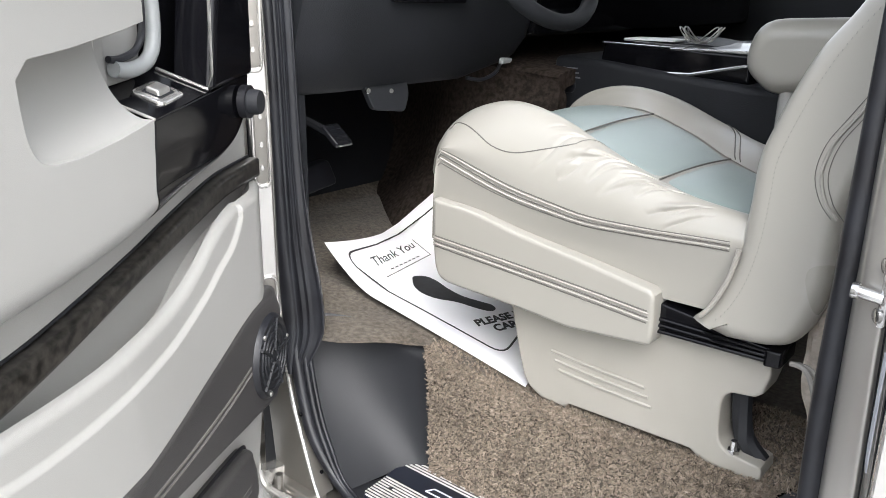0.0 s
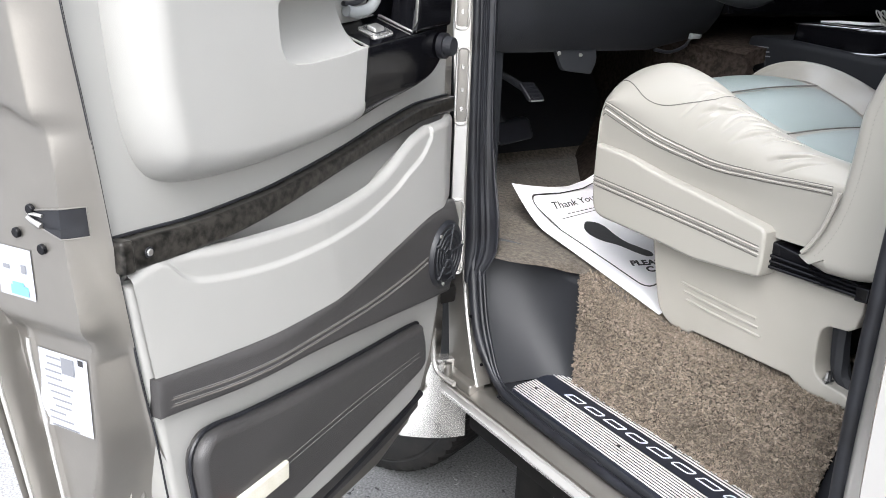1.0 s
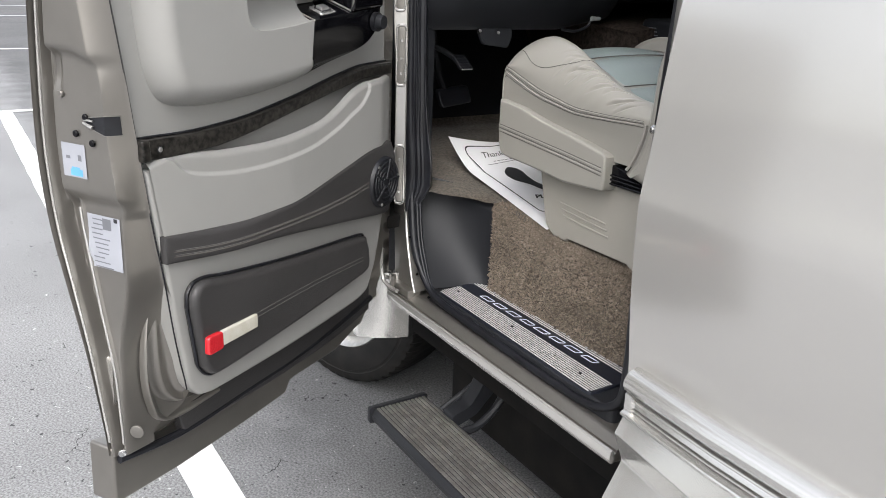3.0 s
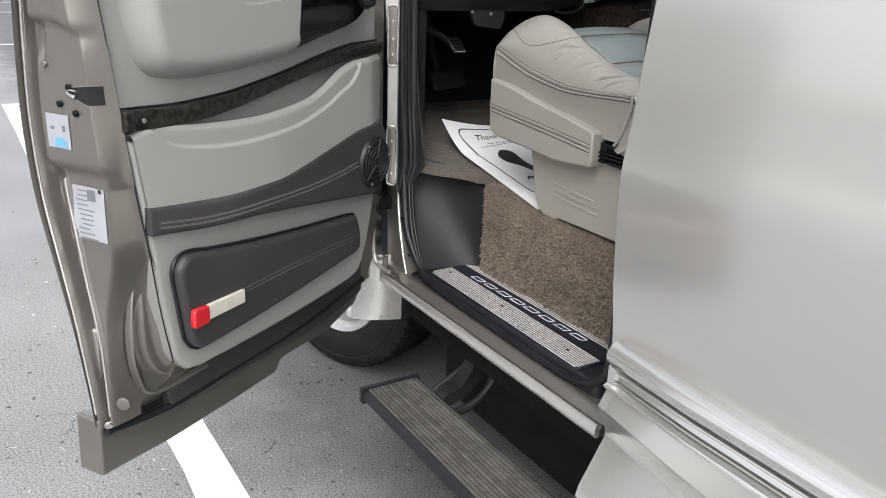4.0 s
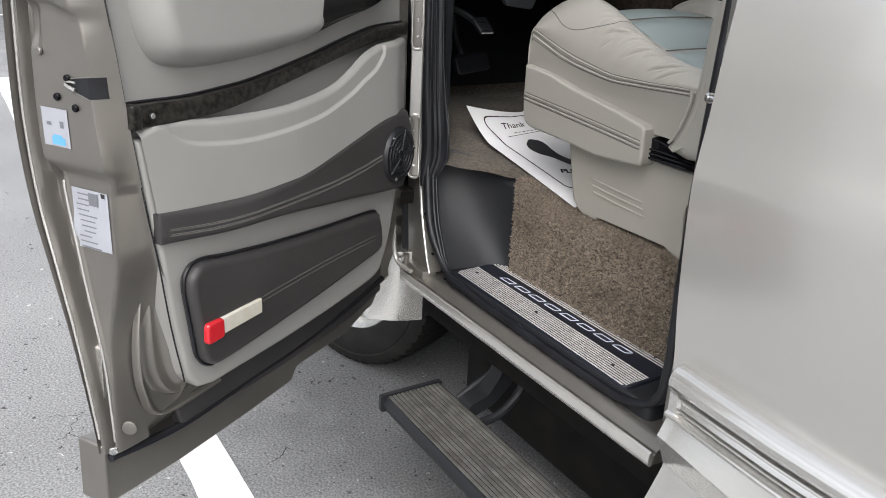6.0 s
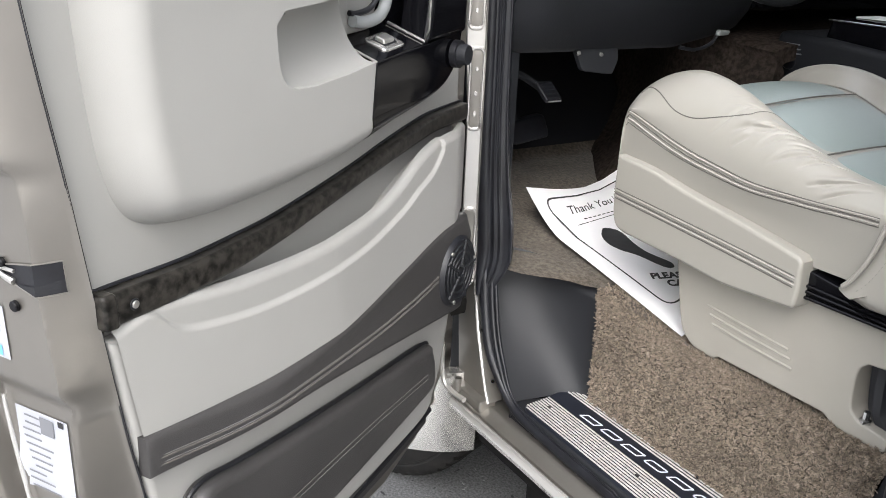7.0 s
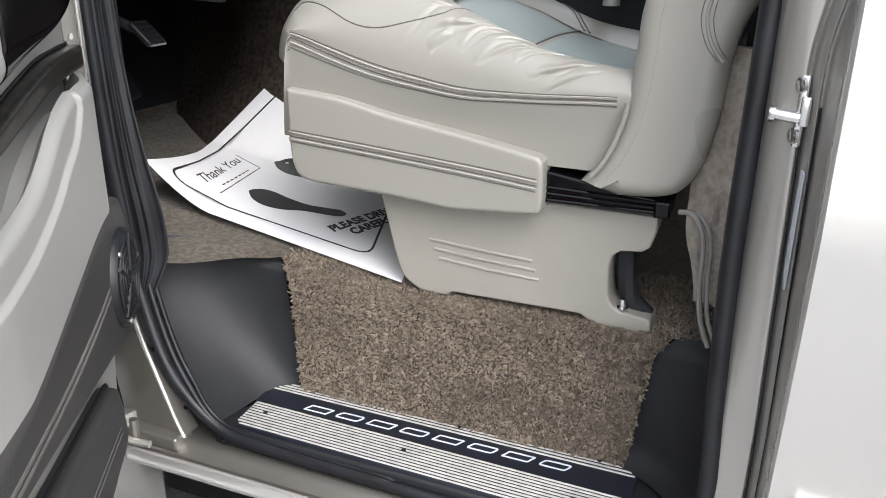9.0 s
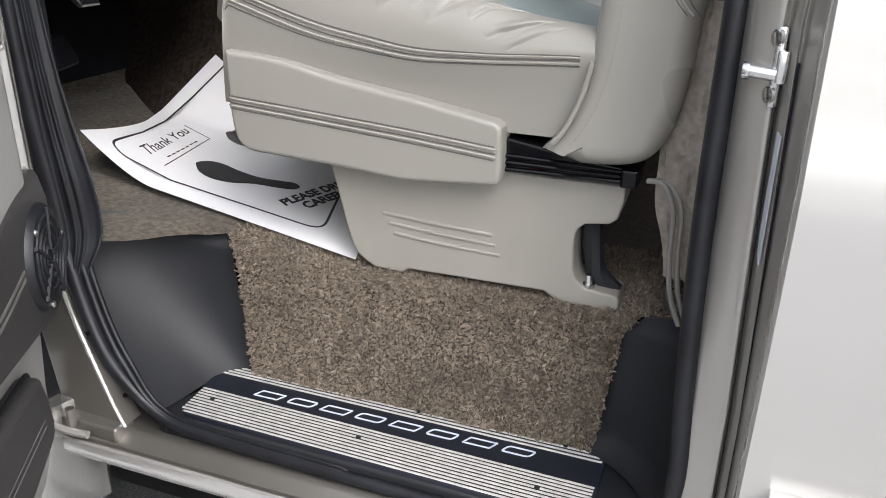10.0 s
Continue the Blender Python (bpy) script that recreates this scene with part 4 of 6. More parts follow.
    ledge = [(0.87, 1.090), (0.840, 1.078), (0.815, 1.055), (0.78, 1.042), (0.70, 1.030), (0.62, 1.027), (0.54, 1.031), (0.47, 1.038), (0.42, 1.049), (0.36, 1.067), (0.32, 1.085), (0.275, 1.103), (0.245, 1.13), (0.225, 1.16), (0.10, 1.17)]
    band_up = [(0.872, 0.948), (0.762, 0.938), (0.650, 0.932), (0.515, 0.942), (0.352, 0.974), (0.235, 0.997), (0.14, 1.0)]

    lip, ledge = [tuple(q) for q in spline(lip, 6)], [tuple(q) for q in spline(ledge, 6)]

    def swell(u, v):
        z1 = 0.93 + 0.16 * v
        right = value(PANEL_EDGE, z1) - 0.008
        a = 0.112 + u * (right - 0.112)
        top_, low = at_s(lip, a), at_s(band_up, a) - 0.003
        z = low + v * (top_ - low)
        d = 0.036 + 0.030 * min(1.0, max(0.0, (right + 0.002 - a) / 0.34)) ** 0.8 * step(0.09, 0.20, a)
        edge = at_s(ledge, a)
        d -= 0.0055 * step(edge - 0.003, edge + 0.006, z) * step(0.225, 0.240, a) * step(0.866, 0.846, a)
        k = min(1.0, max(0.0, 1 - (top_ - z) / 0.013))
        return (a, d - 0.013 * (1 - math.sqrt(max(0.0, 1 - k * k))), z)
    bm = grid(swell, 300, 130)
    # inner side of the lip
    def inner(u, v):
        a, d, z = swell(u, 1.0)
        return (a, d - 0.012 * min(1.0, v * 3), z - 0.06 * v)
    grid(inner, 300, 6, bm)
    part("map_pocket", bm, PLASTIC, door, "beige moulded map pocket")

    # grey vinyl band and lower insert, each with a double seam
    band_low = [(0.870, 0.897), (0.757, 0.884), (0.60, 0.873), (0.405, 0.85), (0.20, 0.824), (0.15, 0.820)]
    outline = spline(band_up, 5) + [np.array((0.118, 0.96)), np.array((0.125, 0.87))] + spline(band_low[::-1], 5)
    part("vinyl_band", pad(outline, 0.02, 0.068, 0.010, lambda a, b, h: (a, h - max(0.0, h - 0.03) * 0.62 * step(0.66, 0.885, a), b)), VINYL, door, "dark grey stitched vinyl band")
    for k in (0.0, 0.009):
        pts = [(p[0], 0.0683 - 0.0237 * step(0.66, 0.885, p[0]) - 0.003 * step(0.85, 0.868, p[0]), p[1]) for p in spline([(0.866, 0.912 + k), (0.76, 0.899 + k), (0.61, 0.894 + k), (0.45, 0.893 + k), (0.33, 0.90 + k), (0.25, 0.910 + k)], 8)]
        part("stitch_line", tube(pts, 0.0006, 6), FAINT, door)
        part("seam", tube([(a, b - 0.0004, c - 0.0028) for a, b, c in pts], 0.0014, 6), THREAD, door)
    ins = spline([(0.829, 0.80), (0.826, 0.825), (0.808, 0.842), (0.78, 0.843), (0.729, 0.833), (0.602, 0.815), (0.444, 0.798), (0.26, 0.782), (0.236, 0.772)], 5)
    ins += spline([(0.226, 0.745), (0.222, 0.705), (0.238, 0.686), (0.30, 0.678), (0.52, 0.658), (0.74, 0.645), (0.79, 0.650), (0.812, 0.675)], 5)
    part("lower_insert", pad(ins, 0.03, 0.060, 0.012, sz), VINYL, door, "dark grey stitched vinyl lower insert")
    part("insert_piping", tube([(p[0], 0.042, p[1]) for p in inset(ins, -0.003)] + [(ins[0][0] + 0.003, 0.042, ins[0][1])], 0.003, 6), RUBBER, door)
    for k in (0.0, 0.009):
        pts = [(p[0], 0.0602, p[1]) for p in spline([(0.80, 0.716 + k), (0.66, 0.722 + k), (0.45, 0.726 + k), (0.26, 0.722 + k)], 8)]
        part("stitch_line", tube(pts, 0.0006, 6), FAINT, door)

    # red and clear courtesy reflector
    lamp = part("reflector", pad(rounded([(0.664, 0.703), (0.808, 0.703), (0.808, 0.736), (0.664, 0.733)], 0.004), 0.055, 0.066, 0.003, sz), CLEAR, door, "clear and red plastic door reflector")
    part("red_lens", pad(rounded([(0.768, 0.699), (0.810, 0.699), (0.810, 0.738), (0.768, 0.736)], 0.008), 0.056, 0.069, 0.004, sz), RED, lamp, "red lens")

    # wood strip
    strip = part("wood_strip", pad([q + np.array((0, 0.005)) for q in spline(up, 5)] + [q + np.array((0, 0.004)) for q in spline(dn[::-1], 5)], 0.0, 0.039, 0.006, sz), BURL, door, "glossy dark burl wood strip")
    part("end_cap", pad(rounded([(0.884, 1.083), (0.902, 1.084), (0.903, 1.122), (0.885, 1.121)], 0.005), 0.0, 0.041, 0.004, sz), BURL, strip)
    part("screw_cup", disc((0.864, 0.0372, 1.101), (0, 1, 0), 0.0064, 0.006, 0.0026, 14), RUBBER, strip)
    part("screw", disc((0.864, 0.0385, 1.101), (0, 1, 0), 0.0044, 0.0036, 0.003, 12), ALLOY, strip)
    part("trim_groove", tube([(p[0], 0.020, p[1] + 0.007) for p in spline(up, 5)], 0.0022, 6), RUBBER, door)
    part("plug", tube([(0.920, 0.020, 1.096), (0.90, 0.022, 1.096)], 0.003, 8), CHROME, strip)

    # upper pod with its pull recess
    crease = spline([(0.888, 1.50), (0.885, 1.36), (0.879, 1.28), (0.870, 1.225), (0.850, 1.185), (0.812, 1.165), (0.735, 1.157), (0.62, 1.160), (0.52, 1.169), (0.464, 1.179), (0.40, 1.197), (0.30, 1.226), (0.25, 1.247), (0.220, 1.278), (0.208, 1.318)], 6)

    def rolled(line, i):
        """Where the padded face begins, inward of the crease round its foot."""
        p, q = line[max(i - 5, 0)], line[min(i + 5, len(line) - 1)]
        t = (q - p) / np.linalg.norm(q - p)
        w = 0.046 - 0.036 * step(0.50, 0.27, line[i][0])
        return line[i] + w * np.array((t[1], -t[0]))

    inner_line = [rolled(crease, i) for i in range(len(crease))]
    cut_ = min(range(len(crease)), key=lambda i: abs(crease[i][0] - 0.464) + (1 if crease[i][1] > 1.3 else 0))

    def roll_face(i0, i1, d1):
        def f(u, v):
            i = i0 + round(u * (i1 - i0))
            v = v * 1.10
            q = crease[i] + (inner_line[i] - crease[i]) * v
            return (q[0], 0.016 + (d1 - 0.0155) * (1 - max(0.0, 1 - v) ** 2.6), q[1])
        return grid(f, i1 - i0, 22)
    pod = inner_line[:cut_ + 1] + [np.array((0.4645, 1.2985)), np.array((0.53, 1.290)), np.array((0.60, 1.285))]
    pod += spline([(0.632, 1.286), (0.652, 1.293), (0.663, 1.310), (0.667, 1.335), (0.668, 1.358)], 4) + [np.array(p) for p in ((0.652, 1.372), (0.59, 1.377), (0.51, 1.387), (0.468, 1.394), (0.468, 1.50))]
    armrest = part("armrest_pod", pad(pod, 0.0, 0.072, 0.0006, sz, steps=1), PLASTIC, door, "beige padded armrest pod")
    part("pod_roll", roll_face(0, cut_, 0.072), PLASTIC, armrest)
    part("pull_recess", pad([(0.68, 1.27), (0.44, 1.27), (0.44, 1.5), (0.68, 1.5)], -0.03, 0.012, 0.004, sz), PLASTIC, door)
    def cove(u, v):
        a = v * math.pi / 2
        s_ = 0.466 + u * 0.200
        floor_ = value([(0.46, 1.2985), (0.53, 1.290), (0.60, 1.285), (0.632, 1.286), (0.652, 1.293), (0.667, 1.312)], s_)
        return (s_, 0.0715 - 0.058 * math.sin(a), floor_ - 0.0005 + 0.085 * (1 - math.cos(a)))
    part("recess_cove", grid(cove, 24, 20), PLASTIC, door)
    part("drain_notch", pad(rounded([(0.632, 1.366), (0.650, 1.366), (0.650, 1.376), (0.632, 1.376)], 0.002), 0.03, 0.056, 0.001, sz), RUBBER, door)

    # black switch housing
    low = inner_line[cut_:] + [np.array((0.30, 1.312)), np.array((0.4645, 1.297))]
    house = part("switch_housing", pad(low, 0.0, 0.0735, 0.0006, sz), GLOSS, door, "piano black window switch housing")
    part("housing_roll", roll_face(cut_, len(crease) - 1, 0.0735), GLOSS, house)
    post = rounded([(0.335, 1.31), (0.206, 1.318), (0.20, 1.5), (0.29, 1.5)], 0.008)
    part("housing_post", pad(post, 0.03, 0.078, 0.01, sz), GLOSS, house)
    part("housing_back", pad([(0.45, 1.27), (0.20, 1.27), (0.20, 1.5), (0.45, 1.5)], -0.035, 0.006, 0.002, sz), GLOSS, house)
    part("handle_cup", pad(rounded([(0.447, 1.325), (0.372, 1.33), (0.366, 1.37), (0.366, 1.5), (0.447, 1.5)], [0.01, 0.02, 0.02, 0.01, 0.01]), 0.0, 0.010, 0.003, sz), PLASTIC, house)
    def top(a, d, h=0.0):
        return (a, d, 1.298 + (0.464 - a) * 0.10 + 0.026 * (1 - d / 0.073) + h)
    part("housing_top", grid(lambda u, v: top(0.463 - 0.135 * u, 0.0725 - 0.07 * v), 6, 6, thick=(0, 0, -0.012)), GLOSS, house)
    part("chrome_edge", tube([top(0.4645, 0.0725), top(0.4645, 0.04), top(0.4645, 0.012), (0.462, 0.012, 1.5)], 0.0016, 6), ALLOY, house)
    part("chrome_edge", tube([(0.320, 0.076, 1.5), top(0.330, 0.076, 0.02), top(0.334, 0.072, 0.002), top(0.334, 0.01, 0.002)], 0.0022, 6), ALLOY, house)
    bezel = part("switch_bezel", pad(rounded([(0.372, 0.026), (0.425, 0.026), (0.425, 0.062), (0.372, 0.062)], 0.008), 0.0, 0.003, 0.0014, top), CLADDING, house, "pale grey switch bezel")
    part("switch_well", pad(rounded([(0.382, 0.033), (0.415, 0.033), (0.415, 0.055), (0.382, 0.055)], 0.003), 0.002, 0.0036, 0.0004, top), DASH, bezel)
    part("rocker_switch", pad(rounded([(0.385, 0.036), (0.412, 0.036), (0.412, 0.052), (0.385, 0.052)], 0.003), 0.003, 0.009, 0.003, top), ALLOY, bezel)
    part("mirror_knob", disc((0.243, 0.076, 1.288), (0, 1, 0), 0.021, 0.021, 0.010, 28), RUBBER, house)
    part("knob_cap", disc((0.243, 0.084, 1.288), (0, 1, 0), 0.016, 0.0145, 0.016, 28), DASH, house)
    handle = spline([(0.445, 0.022, 1.345), (0.42, 0.026, 1.342), (0.385, 0.028, 1.35), (0.368, 0.028, 1.375), (0.365, 0.026, 1.43), (0.375, 0.024, 1.49)], 8)
    part("door_pull", tube(handle, 0.0085, 12), GREY_PLASTIC, house, "grey inside door handle loop")
    part("door_pull", tube([(a + 0.015, b - 0.004, c + 0.012) for a, b, c in handle[4:]], 0.004, 8), RUBBER, house)

    # loudspeaker
    c = (0.182, 0.905)
    spk = part("speaker", disc((c[0], 0.058, c[1]), (0, 1, 0), 0.066, 0.060, 0.018, 40, bevel=0.3), RUBBER, door, "round black door speaker grille")
    for r in (0.014, 0.026, 0.038, 0.050):
        ring = [(c[0] + r * math.cos(k / 32 * 2 * math.pi), 0.0765, c[1] + r * math.sin(k / 32 * 2 * math.pi)) for k in range(33)]
        part("grille_ring", tube(ring, 0.0022, 6), BLACK, spk)
    for k in range(5):
        an = k / 5 * 2 * math.pi + 0.3
        part("spoke", tube([(c[0] + 0.01 * math.cos(an), 0.0775, c[1] + 0.01 * math.sin(an)), (c[0] + 0.058 * math.cos(an + 0.25), 0.0775, c[1] + 0.058 * math.sin(an + 0.25))], 0.003, 6), BLACK, spk)
    for k in range(3):
        an = k / 3 * 2 * math.pi + 0.9
        part("screw", disc((c[0] + 0.056 * math.cos(an), 0.0755, c[1] + 0.056 * math.sin(an)), (0, 1, 0), 0.004, 0.003, 0.003, 10), ALLOY, spk)

    # latch
    def on_end(d, z, h=0.001):
        return (door_end(d, z) + h, d, z)
    # sheets lie flat on the end face; the latch hole's shade is their colour
    def pocket(u, v, h=0.0012):
        half = 0.0035 + 0.0125 * min(1.0, u * 1.25) ** 0.8
        return on_end(-0.036 + 0.058 * u, 1.149 + 0.003 * (1 - u) - 0.001 * u + (2 * v - 1) * half, h)
    plate = part("latch", grid(pocket, 20, 10), RUBBER, door, "flat dark sheet for the latch hole, with bright steel fork")
    part("pocket_wall", grid(lambda u, v: pocket(0.42 + 0.55 * u, 0.04 + 0.40 * v * (0.25 + 0.75 * u), 0.0020), 10, 6), BLACK, plate)
    ring = [pocket(k / 14, 0, 0.0016) for k in range(15)] + [pocket(1, k / 6, 0.0016) for k in range(1, 7)] + [pocket(1 - k / 14, 1, 0.0016) for k in range(1, 15)]
    part("pocket_rim", tube(ring, 0.0009, 6), SHADED_PAINT, plate)
    part("fork", tube([pocket(0.02, 0.3, 0.003), pocket(0.18, 0.22, 0.004), pocket(0.36, 0.16, 0.003)], lambda t: 0.0022 + 0.0012 * t, 8), ALLOY, plate)
    part("fork", tube([pocket(0.05, 0.8, 0.003), pocket(0.22, 0.78, 0.004), pocket(0.40, 0.70, 0.003)], 0.0018, 8), ALLOY, plate)
    for d, z in ((-0.030, 1.159), (-0.056, 1.130), (-0.020, 1.118)):
        part("screw", disc(on_end(d, z), (1, 0, 0), 0.0058, 0.0045, 0.004, 12), GLOSS, plate)
    part("screw", disc(on_end(-0.082, 1.192), (1, 0, 0), 0.006, 0.005, 0.004, 12), SHADED_PAINT, plate)

    # stickers on the latch end
    def sheet_on(d0, d1, z0, z1, h):
        return grid(lambda u, v: on_end(d0 + (d1 - d0) * u, z0 + (z1 - z0) * v, h), 10, 10)
    st = part("notice_sticker", sheet_on(-0.096, -0.041, 1.055, 1.112, 0.0012), STICKER, door, "small white sticker with pale blue print")
    part("print", sheet_on(-0.078, -0.050, 1.058, 1.069, 0.002), BLUE_PRINT, st)
    part("print", sheet_on(-0.074, -0.056, 1.065, 1.073, 0.0024), BLUE_PRINT, st)
    part("print", sheet_on(-0.058, -0.050, 1.084, 1.094, 0.002), GREY_PRINT, st)
    part("print", sheet_on(-0.086, -0.076, 1.086, 1.091, 0.002), GREY_PRINT, st)
    lb = part("label_sticker", sheet_on(-0.070, 0.006, 0.895, 0.990, 0.0012), STICKER, door, "white printed data label")
    rnd = random.Random(8)
    for i in range(11):
        z = 0.896 + i * 0.0085
        d = -0.062 + rnd.uniform(0, 0.012)
        part("print", sheet_on(d, d + rnd.uniform(0.02, 0.045), z, z + 0.0022, 0.002), GREY_PRINT, lb)
    part("print", sheet_on(-0.034, -0.014, 0.966, 0.986, 0.0022), GREY_PRINT, lb)
    part("print", sheet_on(-0.007, 0.001, 0.982, 0.989, 0.0022), INK, lb)


front_door()


# ---- front wing, wheel, running board ----
def front_corner():
    # rear end of the wing below the hinges
    def f(u, v):
        a = np.array((-0.315, -0.205, 0)) * (1 - u) + np.array((-0.235, -0.085, 0)) * u
        z = 0.40 + v * 0.2
        return (a[0] + 0.012 * math.sin(u * math.pi) + 0.03 * (v - 0.2) * (1 - u), a[1], z - 0.01 * (1 - u) * (1 - v))
    part("wing_end", grid(f, 12, 10, thick=(-0.03, 0.0, 0)), CLADDING, van, "pale silver wing end behind the wheel")
    prof = [(-0.20, 0.62), (-0.215, 0.9), (-0.21, 1.1), (-0.17, 1.28)]

    def g(u, v):
        q = spline(prof, 4)[round(v * 12)]
        return (-0.30 - u * 1.3, q[0] + 0.05 * u * u, q[1])
    part("front_wing", grid(g, 12, 12, thick=(0, 0.02, 0)), PAINT, van)
    part("wheel_arch", box(-1.05, -0.27, 0.16, 0.22, 0.3, 0.78, 0.01), DARK, van)
    part("arch_roof", box(-1.1, -0.27, -0.17, 0.2, 0.72, 0.76, 0.01), DARK, van)

    # the wheel stands turned a little to the left
    r = 0.36
    prof = [(-0.092, 0.208), (-0.106, 0.214), (-0.114, 0.232), (-0.121, 0.262), (-0.122, 0.286), (-0.119, 0.305), (-0.1165, 0.307), (-0.116, 0.313), (-0.1175, 0.316), (-0.113, 0.336), (-0.104, 0.350), (-0.088, 0.3565),
            (-0.05, 0.36), (0.05, 0.36), (0.088, 0.3565), (0.108, 0.34), (0.12, 0.28), (0.11, 0.21)]
    bm = bmesh.new()
    n = 216
    rings = []
    for k in range(n):
        an = k / n * 2 * math.pi
        ring = []
        for y, rr in prof:
            low = rr - (0.007 if k % 4 == 0 and rr > 0.345 and abs(y) > 0.07 else 0.0) - (0.004 if k % 4 == 2 and rr > 0.358 else 0.0)
            ring.append(bm.verts.new((low * math.cos(an), y, low * math.sin(an))))
        rings.append(ring)
    for k in range(n):
        a, b = rings[k], rings[(k + 1) % n]
        for i in range(len(prof) - 1):
            bm.faces.new((a[i], b[i], b[i + 1], a[i + 1]))
    wheel = part("wheel", disc((0, -0.060, 0), (0, -1, 0), 0.205, 0.19, 0.02, 40), ALLOY, van, "front wheel with dusty tyre")
    wheel.matrix_basis = pose(-0.808, 0.043, r, rz=20)
    part("tyre", bm, TYRE, wheel, "dusty black tyre", angle=30)
    lip = [(-0.075, 0.192), (-0.098, 0.202), (-0.110, 0.213), (-0.113, 0.219), (-0.110, 0.222), (-0.098, 0.214)]
    bm = bmesh.new()
    rings = [[bm.verts.new((rr * math.cos(k / 72 * 2 * math.pi), y, rr * math.sin(k / 72 * 2 * math.pi))) for y, rr in lip] for k in range(72)]
    for k in range(72):
        a, b = rings[k], rings[(k + 1) % 72]
        for i in range(len(lip) - 1):
            bm.faces.new((a[i], b[i], b[i + 1], a[i + 1]))
    part("rim_lip", bm, ALLOY, wheel, "polished rim lip")


front_corner()


def running_board():
    x0, x1, y0, y1, z = -0.095, 1.25, -0.268, -0.105, 0.285
    prof = [(y0, z - 0.01), (y0 + 0.004, z), (y1 - 0.004, z), (y1, z - 0.008), (y1, z - 0.034), (y1 - 0.02, z - 0.04), (y0 + 0.02, z - 0.04), (y0 - 0.004, z - 0.03), (y0 - 0.006, z - 0.016)]
    board = part("running_board", sweep(prof, [x0, x0 + 0.3, x0 + 0.7, x1], lambda a, b, s: (s, a, b)), BLACK, van, "worn black ribbed retractable running board")
    n = 13
    for i in range(n):
        y = y0 + 0.012 + (y1 - y0 - 0.024) * i / (n - 1)
        part("tread_rib", sweep([(-0.0042, 0), (-0.003, 0.0035), (0.003, 0.0035), (0.0042, 0)], [x0 + 0.006, x1], lambda a, b, s: (s, y + a, z - 0.0005 + b)), TREAD, board)
    cap = pad(rounded([(y0 - 0.012, z - 0.04), (y1 + 0.004, z - 0.04), (y1 + 0.004, z + 0.006), (y0 - 0.012, z + 0.006)], 0.008), 0, 0.016, 0.004, lambda a, b, h: (x0 + 0.004 - h, a, b))
    part("end_cap", cap, BLACK, board)
    for bx in (0.06, 0.78):
        arm = part("bracket", pad(rounded([(-0.115, 0.262), (-0.04, 0.285), (0.02, 0.345), (0.05, 0.42), (0.0, 0.42), (-0.03, 0.355), (-0.06, 0.315), (-0.115, 0.30)], 0.012), 0, 0.05, 0.006, lambda a, b, h: (bx - h, a, b)), BLACK, board, "black cast step bracket")
        part("link", tube(spline([(bx + 0.03, -0.115, 0.27), (bx + 0.035, -0.06, 0.275), (bx + 0.03, 0.0, 0.31), (bx + 0.03, 0.03, 0.36)], 6), 0.011, 8), BLACK, arm)
        part("link", tube([(bx - 0.06, -0.11, 0.29), (bx - 0.05, 0.03, 0.37)], 0.009, 8), BLACK, arm)
        tag = part("motor_tag", pad(rounded([(bx - 0.045, 0.365), (bx - 0.01, 0.365), (bx - 0.01, 0.40), (bx - 0.045, 0.40)], 0.003), 0, 0.002, 0.0008, lambda a, b, h: (a, 0.008 - h - (0.4 - b) * 0.55, b)), STICKER, arm, "small white label")
        for k in range(3):
            part("print", box(bx - 0.04, bx - 0.018, -0.009 - k * 0.0, -0.0085, 0.37 + k * 0.01, 0.373 + k * 0.01, 0), GREY_PRINT, tag)


running_board()


# ---- driver's seat ----
seat = thing("driver_seat", "beige leather driver seat with pale blue-grey insert panels", "car seat")
CREST = [(-0.078, 1.150), (-0.074, 1.172), (-0.066, 1.193), (-0.047, 1.222), (0.0, 1.250), (0.069, 1.264), (0.16, 1.250), (0.247, 1.218), (0.337, 1.183), (0.447, 1.164), (0.52, 1.165)]
INSERT = [(-0.078, 1.12), (-0.055, 1.158), (-0.02, 1.19), (0.05, 1.222), (0.15, 1.224), (0.25, 1.202), (0.33, 1.176), (0.45, 1.152), (0.52, 1.15)]
INSERT_OUT = [(-0.06, 0.20), (0.0, 0.185), (0.08, 0.158), (0.2, 0.130), (0.33, 0.108), (0.5, 0.104)]
INSERT_IN = [(-0.06, 0.455), (0.05, 0.44), (0.13, 0.42), (0.25, 0.38), (0.355, 0.335), (0.5, 0.29)]
SEAM = [(-0.078, 1.185), (-0.034, 1.182), (0.056, 1.155), (0.144, 1.134), (0.268, 1.120), (0.448, 1.128), (0.52, 1.13)]


# wrinkles of the door-side bolster: middle along and up, direction, half length, depth
CREASES = []
folds = random.Random(12)
for k in range(20):
    CREASES.append((0.165 + 0.0125 * k + folds.uniform(-0.008, 0.008), folds.uniform(0.035, 0.090), folds.uniform(0.45, 0.80), folds.uniform(0.016, 0.052), folds.uniform(0.0014, 0.0032)))


